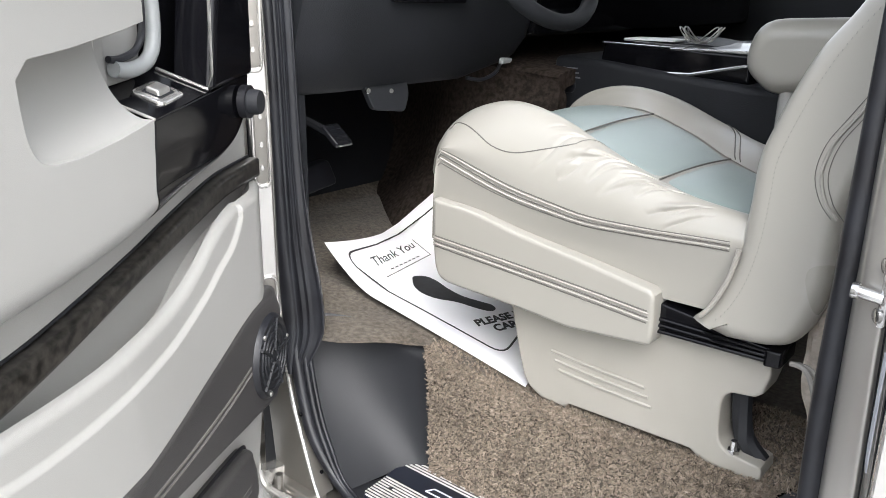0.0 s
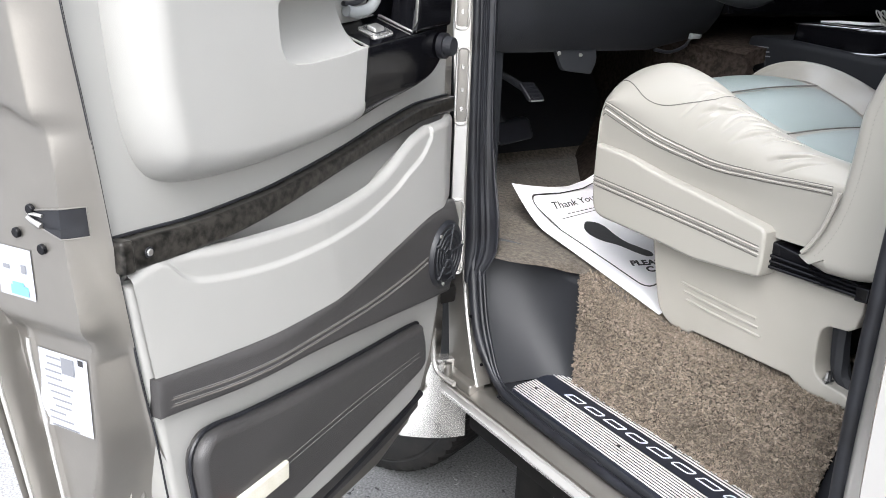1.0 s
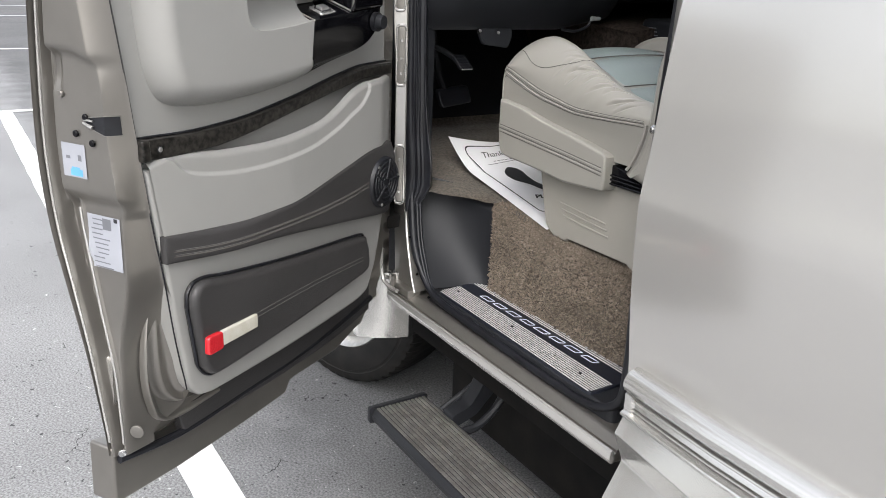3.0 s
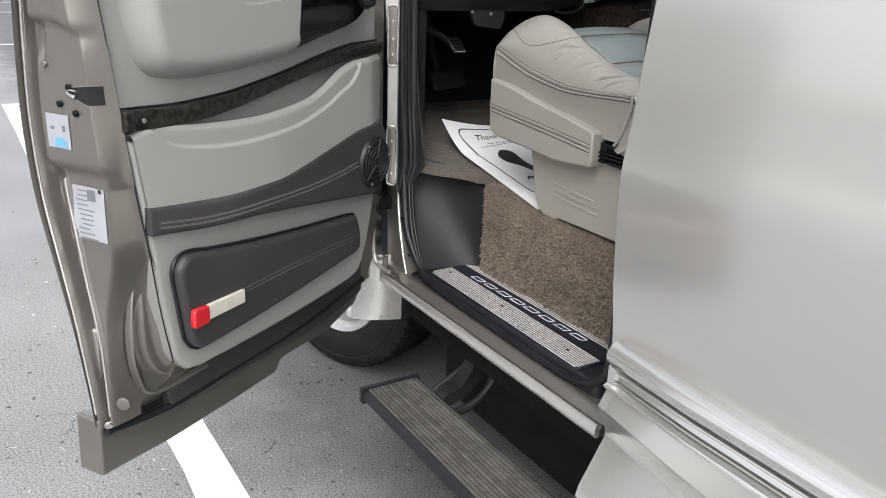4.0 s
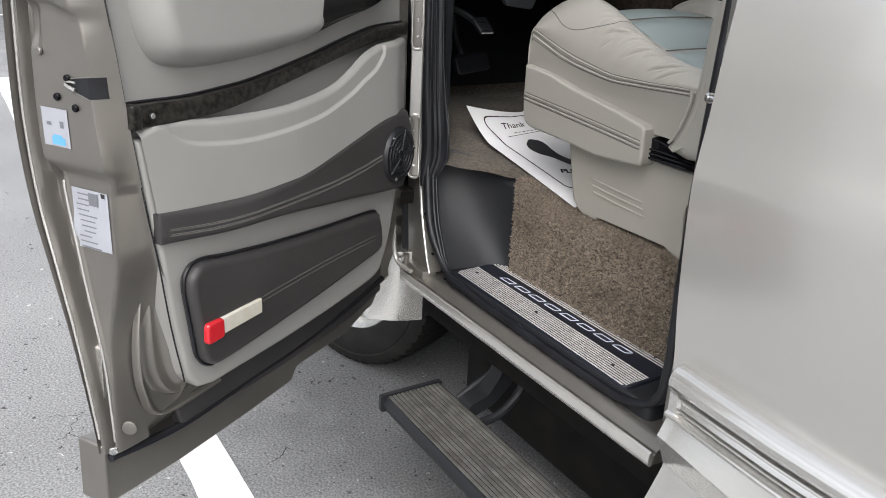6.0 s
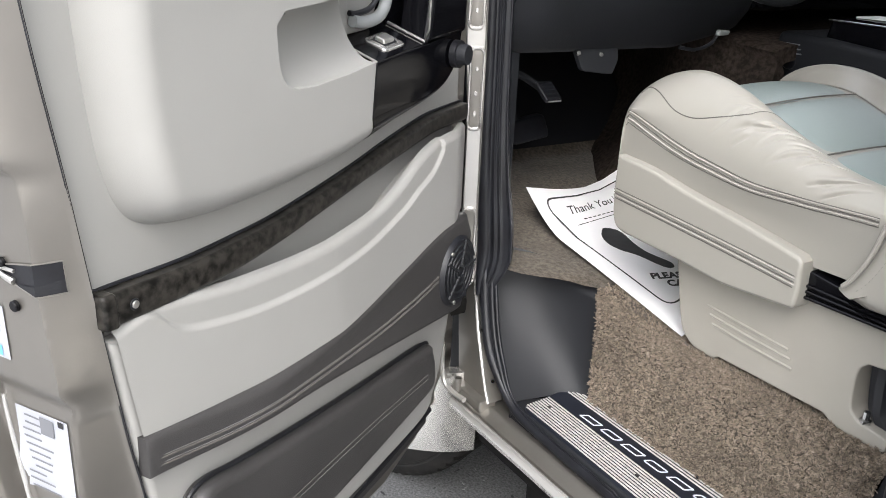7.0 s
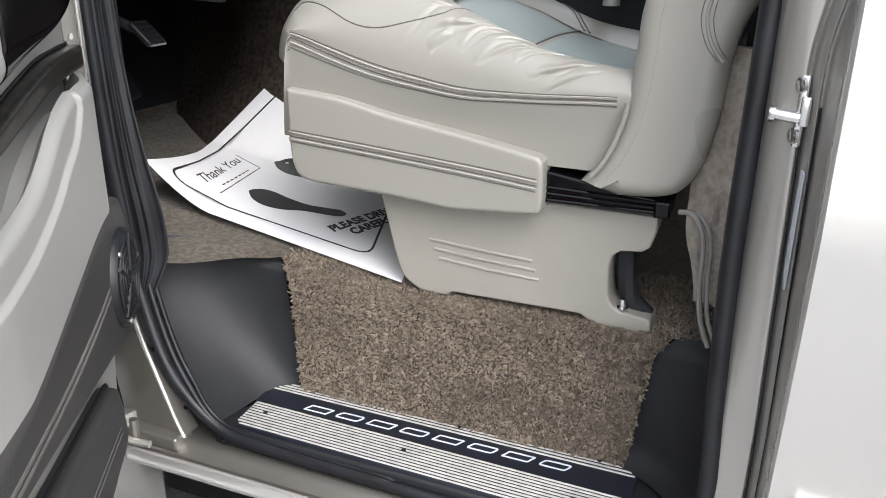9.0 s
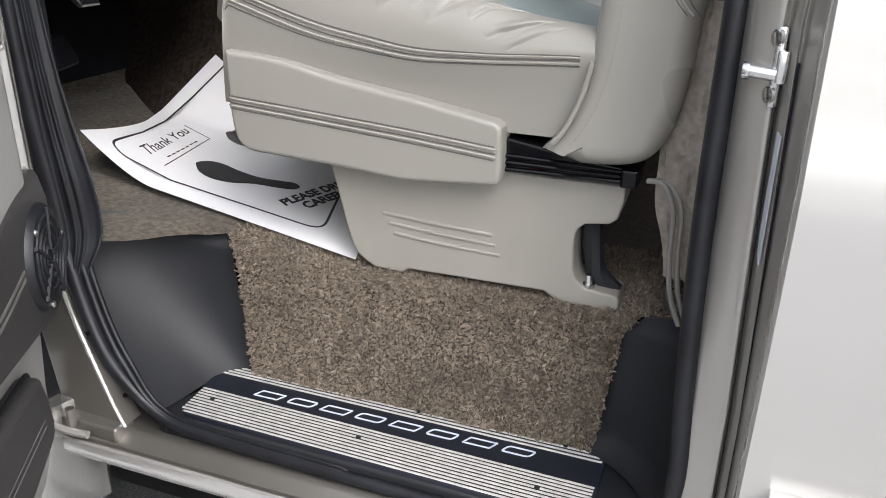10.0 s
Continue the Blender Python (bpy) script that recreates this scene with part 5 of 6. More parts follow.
def cushion_point(x, v):
    """The cushion's skin: v runs from the door side over the top to the inboard side."""
    c, i = value(CREST, x), value(INSERT, x)
    s = min(value(SEAM, x + 0.042 * step(0.14, -0.06, x)), c - 0.012)
    a, b = value(INSERT_OUT, x), value(INSERT_IN, x)
    rows = [(0.066, min(1.03, s - 0.06)), (0.060, min(1.08, s - 0.03)), (0.050, s), (0.054, s + (c - s) * 0.45), (0.052 + (a - 0.052) * 0.30, s + (c - s) * 0.86), (0.052 + (a - 0.052) * 0.62, c), (a - 0.010, c * 0.55 + i * 0.45), (a, i + 0.003), (a + 0.006, i),
            ((a + b) / 2, i + 0.004), (b - 0.006, i), (b, i + 0.003), (b + 0.03 + (0.44 - b) * 0.35, c * 0.6 + i * 0.4), (0.485, c - 0.004), (0.515, s + (c - s) * 0.86), (0.535, s + (c - s) * 0.4), (0.542, s), (0.540, min(1.08, s - 0.03)), (0.535, min(1.03, s - 0.06))]
    k = v * (len(rows) - 1)
    a = min(int(k), len(rows) - 2)
    t = k - a
    p = [np.array(rows[min(max(a + o, 0), len(rows) - 1)]) for o in (-1, 0, 1, 2)]
    q = 0.5 * (2 * p[1] + (p[2] - p[0]) * t + (2 * p[0] - 5 * p[1] + 4 * p[2] - p[3]) * t * t + (3 * p[1] - p[0] - 3 * p[2] + p[3]) * t ** 3)
    y, z = q
    # rounded front corners in plan
    e = max(0.0, (abs(y - 0.294) - 0.17) / 0.08)
    x2 = x + 0.050 * min(1.0, e) ** 2 * step(0.14, -0.06, x)
    # creases in the door-side bolster
    w = step(0.12, 0.20, x) * step(0.45, 0.36, x) * step(2.1 / 18, 2.8 / 18, v) * step(5.9 / 18, 4.4 / 18, v)
    rise = (v * 18 - 2) * 0.031
    r = 0.0
    if w > 0:
        for cx, cw, turn, half, deep in CREASES:
            p, q = (x - cx) * math.cos(turn) + (rise - cw) * math.sin(turn), -(x - cx) * math.sin(turn) + (rise - cw) * math.cos(turn)
            if abs(p) < half and abs(q) < 0.025:
                q += 0.0015 * math.sin(p * 70 + cx * 300)
                fade = (1 - (p / half) ** 2) ** 0.8
                r += deep * fade * (0.7 * math.exp(-((q - 0.0055) / 0.005) ** 2) - math.exp(-(q / 0.0022) ** 2))
        r = w * (r + 0.0010 * noise.noise((x * 34 - z * 26, z * 16, 5)))
    y += -r
    z += r * 0.6
    z += 0.0025 * noise.noise((x * 11, y * 11, 1)) * step(0.0, 0.08, x)
    return Vector((x2, y, z))


def value_lin(pts, x):
    for (a, b), (c, d) in zip(pts, pts[1:]):
        if x <= c:
            return b + (d - b) * (x - a) / (c - a)
    return pts[-1][1]


def driver_seat():
    xs0, xs1 = -0.078, 0.50
    cap, nu, nv = 14, 380, 290

    def f(u, v):
        # the bolster takes half of the rows; the front closes to a shallow dome
        v = value_lin(((0, 0), (0.12, 0.1), (0.66, 0.345), (1, 1)), v)
        k = round(u * (cap + nu))
        if k >= cap:
            return cushion_point(xs0 + ((k - cap) / nu) ** 1.35 * (xs1 - xs0), v)
        p, w = cushion_point(xs0, v), (cap - k) / cap
        q = Vector((-0.092, 0.294, 1.08))
        return Vector((p.x + (q.x - p.x) * math.sin(w * math.pi / 2), p.y + (q.y - p.y) * w, p.z + (q.z - p.z) * w))
    bm = grid(f, cap + nu, nv)
    cushion = part("cushion", bm, LEATHER, seat, "creased beige leather seat cushion", angle=60)

    def line(xs, vs, r, mat, name, lift=0.0):
        pts = []
        for x, v in zip(xs, vs):
            p = cushion_point(x, v)
            q = cushion_point(x, v + 0.002) - cushion_point(x, v - 0.002)
            nrm = Vector((0, -q.z, q.y)).normalized()
            pts.append(p + nrm * lift)
        part(name, tube(pts, r, 6), mat, cushion)
    # double seam along the door side
    xs = [-0.070 + 0.52 * i / 100 for i in range(101)]
    for o, r, mat, name in ((-0.0062, 0.0019, LEATHER, "seam_roll"), (0.0, 0.0012, THREAD, "seam"), (0.0062, 0.0019, LEATHER, "seam_roll"), (-0.0108, 0.0009, THREAD, "seam"), (0.0108, 0.0009, THREAD, "seam")):
        line(xs, [2 / 18 + o] * len(xs), r, mat, name)
    # front panel seam that dips and rises to the bolster crest
    def height_row(x, z):
        a, b = 2 / 18, 5 / 18
        for _ in range(18):
            m = (a + b) / 2
            a, b = (m, b) if cushion_point(x, m).z < z else (a, m)
        return a
    dip = [(-0.045, 1.212), (-0.03, 1.224), (0.0, 1.224), (0.06, 1.204), (0.112, 1.199), (0.165, 1.2105), (0.205, 1.2215)]
    xs = [-0.045 + 0.25 * i / 50 for i in range(51)]
    vs = [height_row(x, value(dip, x)) for x in xs]
    xs, vs = xs + [0.205 + 0.06 * i / 10 for i in range(1, 11)], vs + [vs[-1] + (6.8 / 18 - vs[-1]) * i / 10 for i in range(1, 11)]
    line(xs, vs, 0.0010, THREAD, "seam")
    # pale blue-grey insert panels, each slightly puffed
    cuts = [lambda w: -0.035, lambda w: 0.172 - 0.008 * w, lambda w: 0.320 + 0.012 * w, lambda w: 0.47]

    def on_insert(x, w, lift):
        a, b = value(INSERT_OUT, x) + 0.003, value(INSERT_IN, x) - 0.003
        return (x, a + (b - a) * w, value(INSERT, x) + lift + 0.004 * math.sin(math.pi * w))
    for first, last in zip(cuts, cuts[1:]):
        def g(u, v):
            x = first(v) + 0.002 + (last(v) - first(v) - 0.004) * u
            puff = 0.009 * (max(0.0, math.sin(math.pi * u)) ** 0.5) * (max(0.0, math.sin(math.pi * v)) ** 0.4)
            return on_insert(x, v, puff - 0.001)
        part("insert_panel", grid(g, 28, 24), TEAL, cushion, "pale blue-grey leather insert panel")
    for cut in cuts[1:3]:
        part("seam", tube([on_insert(cut(i / 20), i / 20, 0.003) for i in range(21)], 0.0013, 6), THREAD, cushion)
    for k in (0.0, 0.010):
        p = [cushion_point(0.338 + k - 0.080 * t, (11.1 + 2.6 * t) / 18) + Vector((0, 0, 0.001)) for t in [i / 16 for i in range(17)]]
        part("seam", tube(p, 0.0010, 6), THREAD, cushion)

    # side cover below the cushion
    top = [(-0.028, 1.107), (0.054, 1.1), (0.143, 1.082), (0.254, 1.065), (0.355, 1.047)]
    bot = [(0.362, 1.040), (0.364, 1.0), (0.362, 0.972), (0.352, 0.966), (0.231, 0.957), (0.142, 0.964), (0.049, 0.968), (-0.003, 0.972), (-0.022, 0.99), (-0.028, 1.03)]
    outline = spline(top, 5) + spline(bot[:4], 3) + spline(bot[4:], 5)
    cover = part("side_cover", pad(outline, -0.08, -0.039, 0.006, lambda a, b, h: (a, -h, b)), LEATHER, seat, "beige leather seat side cover")
    part("cover_body", pad(inset(outline, 0.004), -0.50, -0.056, 0.012, lambda a, b, h: (a - 0.038 * step(0.045, 0.11, -h) * step(0.1, 0.0, a), -h, b), steps=6), LEATHER, cover)
    for o, r, mat, name in ((-0.005, 0.002, LEATHER, "seam_roll"), (0.0, 0.0015, THREAD, "seam"), (0.005, 0.002, LEATHER, "seam_roll"), (0.0088, 0.0011, THREAD, "seam"), (-0.0088, 0.0011, THREAD, "seam")):
        pts = [(x, 0.0392 + 0.004 * step(-0.02, -0.03, x) + 0.003 * step(0.352, 0.362, x), z + o) for x, z in spline([(-0.028, 1.038), (0.06, 1.032), (0.143, 1.026), (0.25, 1.018), (0.361, 1.008)], 8)]
        part(name, tube(pts, r, 6), mat, cover)

    # backrest
    front = spline([(0.410, 1.018), (0.436, 1.05), (0.458, 1.11), (0.466, 1.184), (0.469, 1.24), (0.482, 1.284), (0.500, 1.33), (0.522, 1.375), (0.56, 1.43), (0.62, 1.55), (0.66, 1.70), (0.675, 1.80)], 5)
    back = spline([(0.70, 1.83), (0.75, 1.80), (0.74, 1.6), (0.69, 1.42), (0.625, 1.30), (0.583, 1.21), (0.574, 1.12), (0.563, 1.06), (0.542, 1.022), (0.51, 1.008), (0.46, 1.004)], 5)
    out = front + back
    bm = pad(out, -0.30, -0.040, 0.024, lambda a, b, h: (a, -h, b), steps=6)
    pad(out, 0.30, 0.55, 0.024, lambda a, b, h: (a, h, b), bm=bm, steps=6)
    rest = part("backrest", bm, LEATHER, seat, "beige leather backrest with curved double stitching")
    curve = spline([(0.592, 1.335), (0.572, 1.302), (0.553, 1.27), (0.546, 1.235), (0.555, 1.205), (0.570, 1.186)], 10)
    for o, r, mat, name in ((-0.007, 0.0005, THREAD, "seam"), (0.0, 0.0022, LEATHER, "seam_roll"), (0.007, 0.0005, THREAD, "seam")):
        part(name, tube([(x + o, 0.0395, z) for x, z in curve], r, 6), mat, rest)
    for i in range(84):
        z = 1.03 + i * 0.0062
        x = value([(q[1], q[0]) for q in front[::4]], z) + 0.026
        part("stitch", tube([(x, 0.0398, z), (x + 0.0008, 0.0398, z + 0.0024)], 0.0005, 5), STITCH, rest)
    welt = [(value([(q[1], q[0]) for q in front[::4]], 1.03 + i * 0.0062) + 0.005, 0.0405, 1.03 + i * 0.0062) for i in range(17)]
    part("welt", tube(welt, 0.0034, 8), LEATHER, rest)

    # recliner rail
    rail = part("recliner_rail", pad(rounded([(0.35, 0.978), (0.52, 0.985), (0.52, 1.002), (0.49, 1.006), (0.35, 1.026)], 0.004), -0.12, -0.062, 0.004, lambda a, b, h: (a, -h, b)), GLOSS, seat, "black ribbed plastic recliner rail")
    for k in range(3):
        part("rib", tube([(0.362, 0.060, 0.984 + 0.009 * k), (0.512, 0.060, 0.986 + 0.0065 * k)], 0.0026, 8), GLOSS, rail)
    part("rail_end", pad(rounded([(0.508, 0.979), (0.530, 0.981), (0.530, 1.003), (0.508, 1.003)], 0.004), -0.11, -0.055, 0.004, lambda a, b, h: (a, -h, b)), GLOSS, rail)

    # pedestal
    ped = spline([(0.098, 0.975), (0.113, 0.92), (0.128, 0.86), (0.142, 0.825), (0.170, 0.806)], 4) + [np.array(p) for p in ((0.214, 0.804), (0.222, 0.812), (0.42, 0.814), (0.432, 0.806), (0.448, 0.802), (0.512, 0.800))]
    ped += spline([(0.520, 0.806), (0.518, 0.822), (0.50, 0.826)], 3) + spline([(0.475, 0.828), (0.460, 0.842), (0.456, 0.875), (0.457, 0.905), (0.468, 0.918)], 3) + [np.array(p) for p in ((0.498, 0.922), (0.508, 0.93), (0.514, 0.955), (0.514, 0.975))]
    base = part("pedestal", pad(ped, -0.13, -0.078, 0.0035, lambda a, b, h: (a, -h, b)), TAN, seat, "beige moulded plastic seat pedestal")
    for k in range(3):
        part("relief_line", tube([(0.185 + 0.008 * k, 0.0785, 0.893 - 0.014 * k), (0.27, 0.0775, 0.888 - 0.014 * k), (0.345 + 0.006 * k, 0.0785, 0.884 - 0.014 * k)], 0.0028, 8), TAN, base)
    part("seat_frame", box(0.14, 0.42, 0.15, 0.48, 0.805, 0.98, 0.01), DARK, seat)
    part("seat_leg", tube(spline([(0.47, 0.11, 0.93), (0.475, 0.11, 0.88), (0.485, 0.11, 0.84), (0.51, 0.11, 0.815)], 5), 0.014, 8), BLACK, seat)
    part("bolt", tube([(0.478, 0.088, 0.818), (0.478, 0.088, 0.845)], 0.005, 8), CHROME, seat)
    part("bolt_nut", disc((0.478, 0.088, 0.824), (0, 0, 1), 0.009, 0.009, 0.008, 6), CHROME, seat)

    # inboard armrest
    arm = rounded([(0.245, 1.30), (0.30, 1.255), (0.345, 1.262), (0.62, 1.30), (0.66, 1.395), (0.40, 1.392), (0.265, 1.385)], [0.05, 0.04, 0.03, 0.04, 0.03, 0.02, 0.045])
    bm = pad(arm, -0.60, -0.555, 0.034, lambda a, b, h: (a, -h, b), steps=8)
    pad(arm, 0.60, 0.645, 0.034, lambda a, b, h: (a, h, b), bm=bm, steps=8)
    part("armrest", bm, LEATHER, seat, "beige leather folding armrest")
    part("armrest_pivot", tube([(0.33, 0.59, 1.265), (0.33, 0.59, 1.20)], 0.016, 10), PLASTIC, seat)


driver_seat()


# ---- paper floor mat ----
def mat_point(u, v, lift=0.0):
    """u across the sheet as its print is read, v down it. The far side climbs the engine cover, the first corner curls up."""
    a = 0.56 * u
    flat, climb = min(a, 0.325), max(0.0, a - 0.325)
    x = -0.371 + 0.505 * v - 0.29 * flat + 0.30 * climb
    y = 0.110 - 0.022 * v + 0.014 * math.sin(math.pi * v) * (1 - u) ** 2 + flat * 0.97 + climb * 0.80
    z = 0.838 - 0.13 * x - 0.012 * v + climb * 0.62
    z += 0.058 * max(0.0, 1 - v / 0.25) ** 1.6 * max(0.0, 1 - u / 0.45) ** 1.3
    z -= 0.008 * math.sin(math.pi * v) * (1 - u) ** 4
    return Vector((x, y, z + lift))


def paper_mat():
    sheet = part("paper_floor_mat", grid(lambda u, v: mat_point(u, v), 40, 50, thick=(0, 0, -0.0006)), PAPER)
    tagged(sheet, "white printed paper floor mat lying curled on carpet", "floor mat")

    def flat(bm, name, mat):
        # lays a flat print (x across, y up in metres of the sheet) on the paper
        for v in bm.verts:
            v.co = mat_point(v.co.x / 0.56, -v.co.y / 0.505, 0.0006 + v.co.z)
        return part(name, bm, mat, sheet)

    def poly(pts, name, mat):
        bm = bmesh.new()
        f = bm.faces.new([bm.verts.new((x, y, 0)) for x, y in pts])
        fill(bm, [f])
        bmesh.ops.subdivide_edges(bm, edges=bm.edges, cuts=2, use_grid_fill=True)
        return flat(bm, name, mat)

    def ribbon(pts, w, name, mat):
        bm = bmesh.new()
        pts = [np.array(p, float) for p in pts]
        prev = None
        for i, p in enumerate(pts):
            d = pts[min(i + 1, len(pts) - 1)] - pts[max(i - 1, 0)]
            d = d / max(np.linalg.norm(d), 1e-9)
            o = np.array((-d[1], d[0])) * w / 2
            cur = (bm.verts.new((*(p + o), 0)), bm.verts.new((*(p - o), 0)))
            if prev:
                bm.faces.new((prev[0], prev[1], cur[1], cur[0]))
            prev = cur
        return flat(bm, name, mat)

    def dense(pts, n=12):
        out = []
        for a, b in zip(pts, pts[1:]):
            out += [np.array(a) * (1 - i / n) + np.array(b) * i / n for i in range(n)]
        return out + [np.array(pts[-1])]
    frame_line = rounded([(0.040, -0.026), (0.51, -0.040), (0.51, -0.435), (0.050, -0.435)], 0.035)
    ribbon(dense([tuple(p) for p in frame_line] + [tuple(frame_line[0])], 4), 0.0045, "print_border", INK)
    ribbon(dense([(0.085, -0.115), (0.257, -0.142), (0.282, -0.073)]), 0.0025, "print_box", INK)
    for i in range(7):
        a, b = 0.120 + i * 0.016, -0.108 - i * 0.0028
        poly([(a, b), (a + 0.011, b - 0.002), (a + 0.011, b + 0.0015), (a, b + 0.0035)], "print_bar", INK)

    def words(text, size, x, y, shear, name, bold=0.0, turn=0.0, wide=1.0):
        cu = bpy.data.curves.new("print", "FONT")
        cu.body, cu.size, cu.shear, cu.offset = text, size, shear, bold
        tmp = bpy.data.objects.new("print", cu)
        scene.collection.objects.link(tmp)
        me = bpy.data.meshes.new_from_object(tmp.evaluated_get(bpy.context.evaluated_depsgraph_get()))
        bpy.data.objects.remove(tmp)
        bm = bmesh.new()
        bm.from_mesh(me)
        for v in bm.verts:
            v.co.x *= wide
            v.co = (x + v.co.x * math.cos(turn) - v.co.y * math.sin(turn), y + v.co.x * math.sin(turn) + v.co.y * math.cos(turn), 0)
        flat(bm, name, INK)
    words("Thank You", 0.038, 0.092, -0.080, 0.35, "lettering", 0.0003, -0.10)
    words("PLEASE DRIVE", 0.0275, 0.090, -0.354, 0.0, "lettering", 0.0013, -0.50, 1.2)
    words("CAREFULLY", 0.0275, 0.107, -0.393, 0.0, "lettering", 0.0013, -0.50, 1.2)
    for fx in (0.135, 0.310):
        sole = spline([(fx - 0.014, -0.166), (fx + 0.004, -0.159), (fx + 0.026, -0.178), (fx + 0.032, -0.205), (fx + 0.026, -0.24), (fx + 0.026, -0.28), (fx + 0.040, -0.32), (fx + 0.050, -0.346), (fx + 0.042, -0.360), (fx + 0.024, -0.352), (fx + 0.010, -0.325), (fx - 0.006, -0.28), (fx - 0.030, -0.24), (fx - 0.038, -0.205), (fx - 0.030, -0.18)], 6, closed=True)
        poly([tuple(p) for p in sole], "print_footprint", INK_FOOT)


paper_mat()


# ---- dash, column, pedals, engine cover, console ----
def dashboard():
    prof = [(-0.285, 1.262), (-0.272, 1.252), (-0.255, 1.262), (-0.225, 1.33), (-0.195, 1.42), (-0.19, 1.52), (-0.25, 1.60), (-1.22, 1.62), (-1.22, 1.34), (-0.6, 1.32)]
    ys = [-0.045, -0.035, -0.01, 0.06, 0.2, 0.4, 0.56, 0.60]

    def place(a, b, y):
        k = step(0.02, -0.045, y) * 0.03 + step(0.54, 0.60, y) * 0.02
        return (a - k * (1 if a > -0.5 else 0), y, b + 0.03 * step(0.42, 0.60, y) * (1 if b < 1.3 else 0))
    bm = sweep(prof, ys, place)
    dash = part("dashboard", bm, DASH, van, "charcoal lower dashboard knee panel")
    part("dash_slot", pad(rounded([(0.12, 1.405), (0.32, 1.402), (0.32, 1.43), (0.12, 1.43)], 0.008), 0, 0.006, 0.002, lambda a, b, h: (-0.195 + h, a, b)), GLOSS, dash)
    part("centre_dash", box(-1.2, -0.22, 0.60, 1.88, 1.33, 1.60, 0.02), GLOSS, van, "black centre dashboard")
    # steering wheel and column
    c, r = Vector((-0.135, 0.43, 1.535)), 0.19
    ax = Vector((0.86, 0, 0.5)).normalized()
    o = Vector((0, 1, 0))
    w = ax.cross(o)
    ring = [c + (o * math.cos(k / 48 * 2 * math.pi) + w * math.sin(k / 48 * 2 * math.pi)) * r for k in range(49)]
    wheel = part("steering_wheel", tube(ring, 0.016, 10), DASH, van, "dark steering wheel")
    part("hub", disc(c - ax * 0.05, ax, 0.075, 0.06, 0.05, 24), DASH, wheel)
    for k in (0.55, 0.95, 1.25, 1.75):
        an = k * math.pi * 2 / 2
        part("spoke", tube([c - ax * 0.02, c + (o * math.cos(an) + w * math.sin(an)) * r], 0.012, 8), ALLOY, wheel)
    part("steering_column", tube([c - ax * 0.06, c - ax * 0.4], 0.055, 14), DASH, van)
    lever = part("brake_release", tube(spline([(-0.25, 0.40, 1.255), (-0.24, 0.44, 1.25), (-0.235, 0.48, 1.262), (-0.235, 0.50, 1.285)], 6), 0.004, 8), RUBBER, van)
    part("lever_tip", pad(rounded([(0.49, 1.278), (0.525, 1.280), (0.528, 1.290), (0.493, 1.292)], 0.005), 0, 0.010, 0.004, lambda a, b, h: (-0.235 + h, a, b)), GREY_PLASTIC, lever)
    # bracket with two bright screws below the dash
    br = part("dash_bracket", pad(rounded([(0.135, 1.215), (0.215, 1.205), (0.235, 1.235), (0.235, 1.262), (0.12, 1.262)], 0.01), 0, 0.012, 0.003, lambda a, b, h: (-0.275 + h + (1.262 - b) * 0.25, a, b)), DASH, van)
    for y, z in ((0.188, 1.245), (0.128, 1.25)):
        part("screw", disc((-0.262, y, z), (1, -0.3, 0.2), 0.0055, 0.0045, 0.005, 12), CHROME, br)
    # pedals
    def lie(a, b, h):
        # a across the pad, b down its face
        return (-0.378 + 0.62 * b + 0.74 * h, 0.112 + a + 0.24 * b, 1.172 - 0.74 * b + 0.62 * h)
    brake = part("brake_pedal", pad(rounded([(0.0, 0.0), (0.043, 0.0), (0.043, 0.050), (0.0, 0.050)], 0.007), 0, 0.010, 0.004, lie), RUBBER, van, "black ribbed brake pedal")
    for k in range(5):
        part("rib", tube([lie(0.006, 0.006 + 0.0095 * k, 0.0102), lie(0.037, 0.006 + 0.0095 * k, 0.0102)], 0.0013, 6), RUBBER, brake)
    part("pad_edge", tube([lie(0.004, 0.0505, 0.006), lie(0.039, 0.0505, 0.006)], 0.0018, 6), ALLOY, brake)
    part("pedal_arm", tube(spline([(-0.372, 0.125, 1.165), (-0.395, 0.105, 1.182), (-0.42, 0.075, 1.205), (-0.45, 0.05, 1.27), (-0.46, 0.045, 1.36)], 6), 0.009, 8), DASH, brake)
    park = part("parking_brake_pedal", pad(rounded([(0.170, 1.000), (0.285, 1.012), (0.285, 1.062), (0.170, 1.050)], 0.012), 0, 0.02, 0.005, lambda a, b, h: (-0.545 + h - (b - 1.03) * 0.6, a, b)), RUBBER, van, "black parking brake pedal")
    part("pedal_arm", tube(spline([(-0.55, 0.21, 1.04), (-0.59, 0.20, 1.11), (-0.62, 0.19, 1.25)], 6), 0.012, 8), DASH, park)
    # dark sheet that climbs to the bulkhead, put in as the footwell's shade
    part("toe_board", grid(lambda u, v: (-0.72 - 0.46 * u, -0.03 + 0.80 * v, floor_height(-0.72 - 0.46 * u, -0.03 + 0.80 * v) + 0.008 + 0.25 * u), 16, 16, thick=(0, 0, -0.004)), DASH, van, "dark sheet in place of footwell shade")
    # engine cover, carpeted
    wall = spline([(-0.03, -0.03), (0.0, 0.0), (0.08, 0.065), (0.14, 0.14), (0.175, 0.25), (0.19, 0.36), (0.23, 0.40), (0.75, 0.42)], 4)
    foot = [(-1.15, 0.74), (-0.72, 0.60), (-0.47, 0.445), (-0.2, 0.43), (-0.07, 0.43)]

    def g(u, v):
        x = -0.16 - u * 1.0
        dy, dz = wall[round(v * (len(wall) - 1))]
        return (x, value(foot, x) + dy * (1 if dy < 0.3 else 1), 0.872 + 0.13 * (-0.3 - x) * 0.6 + dz)
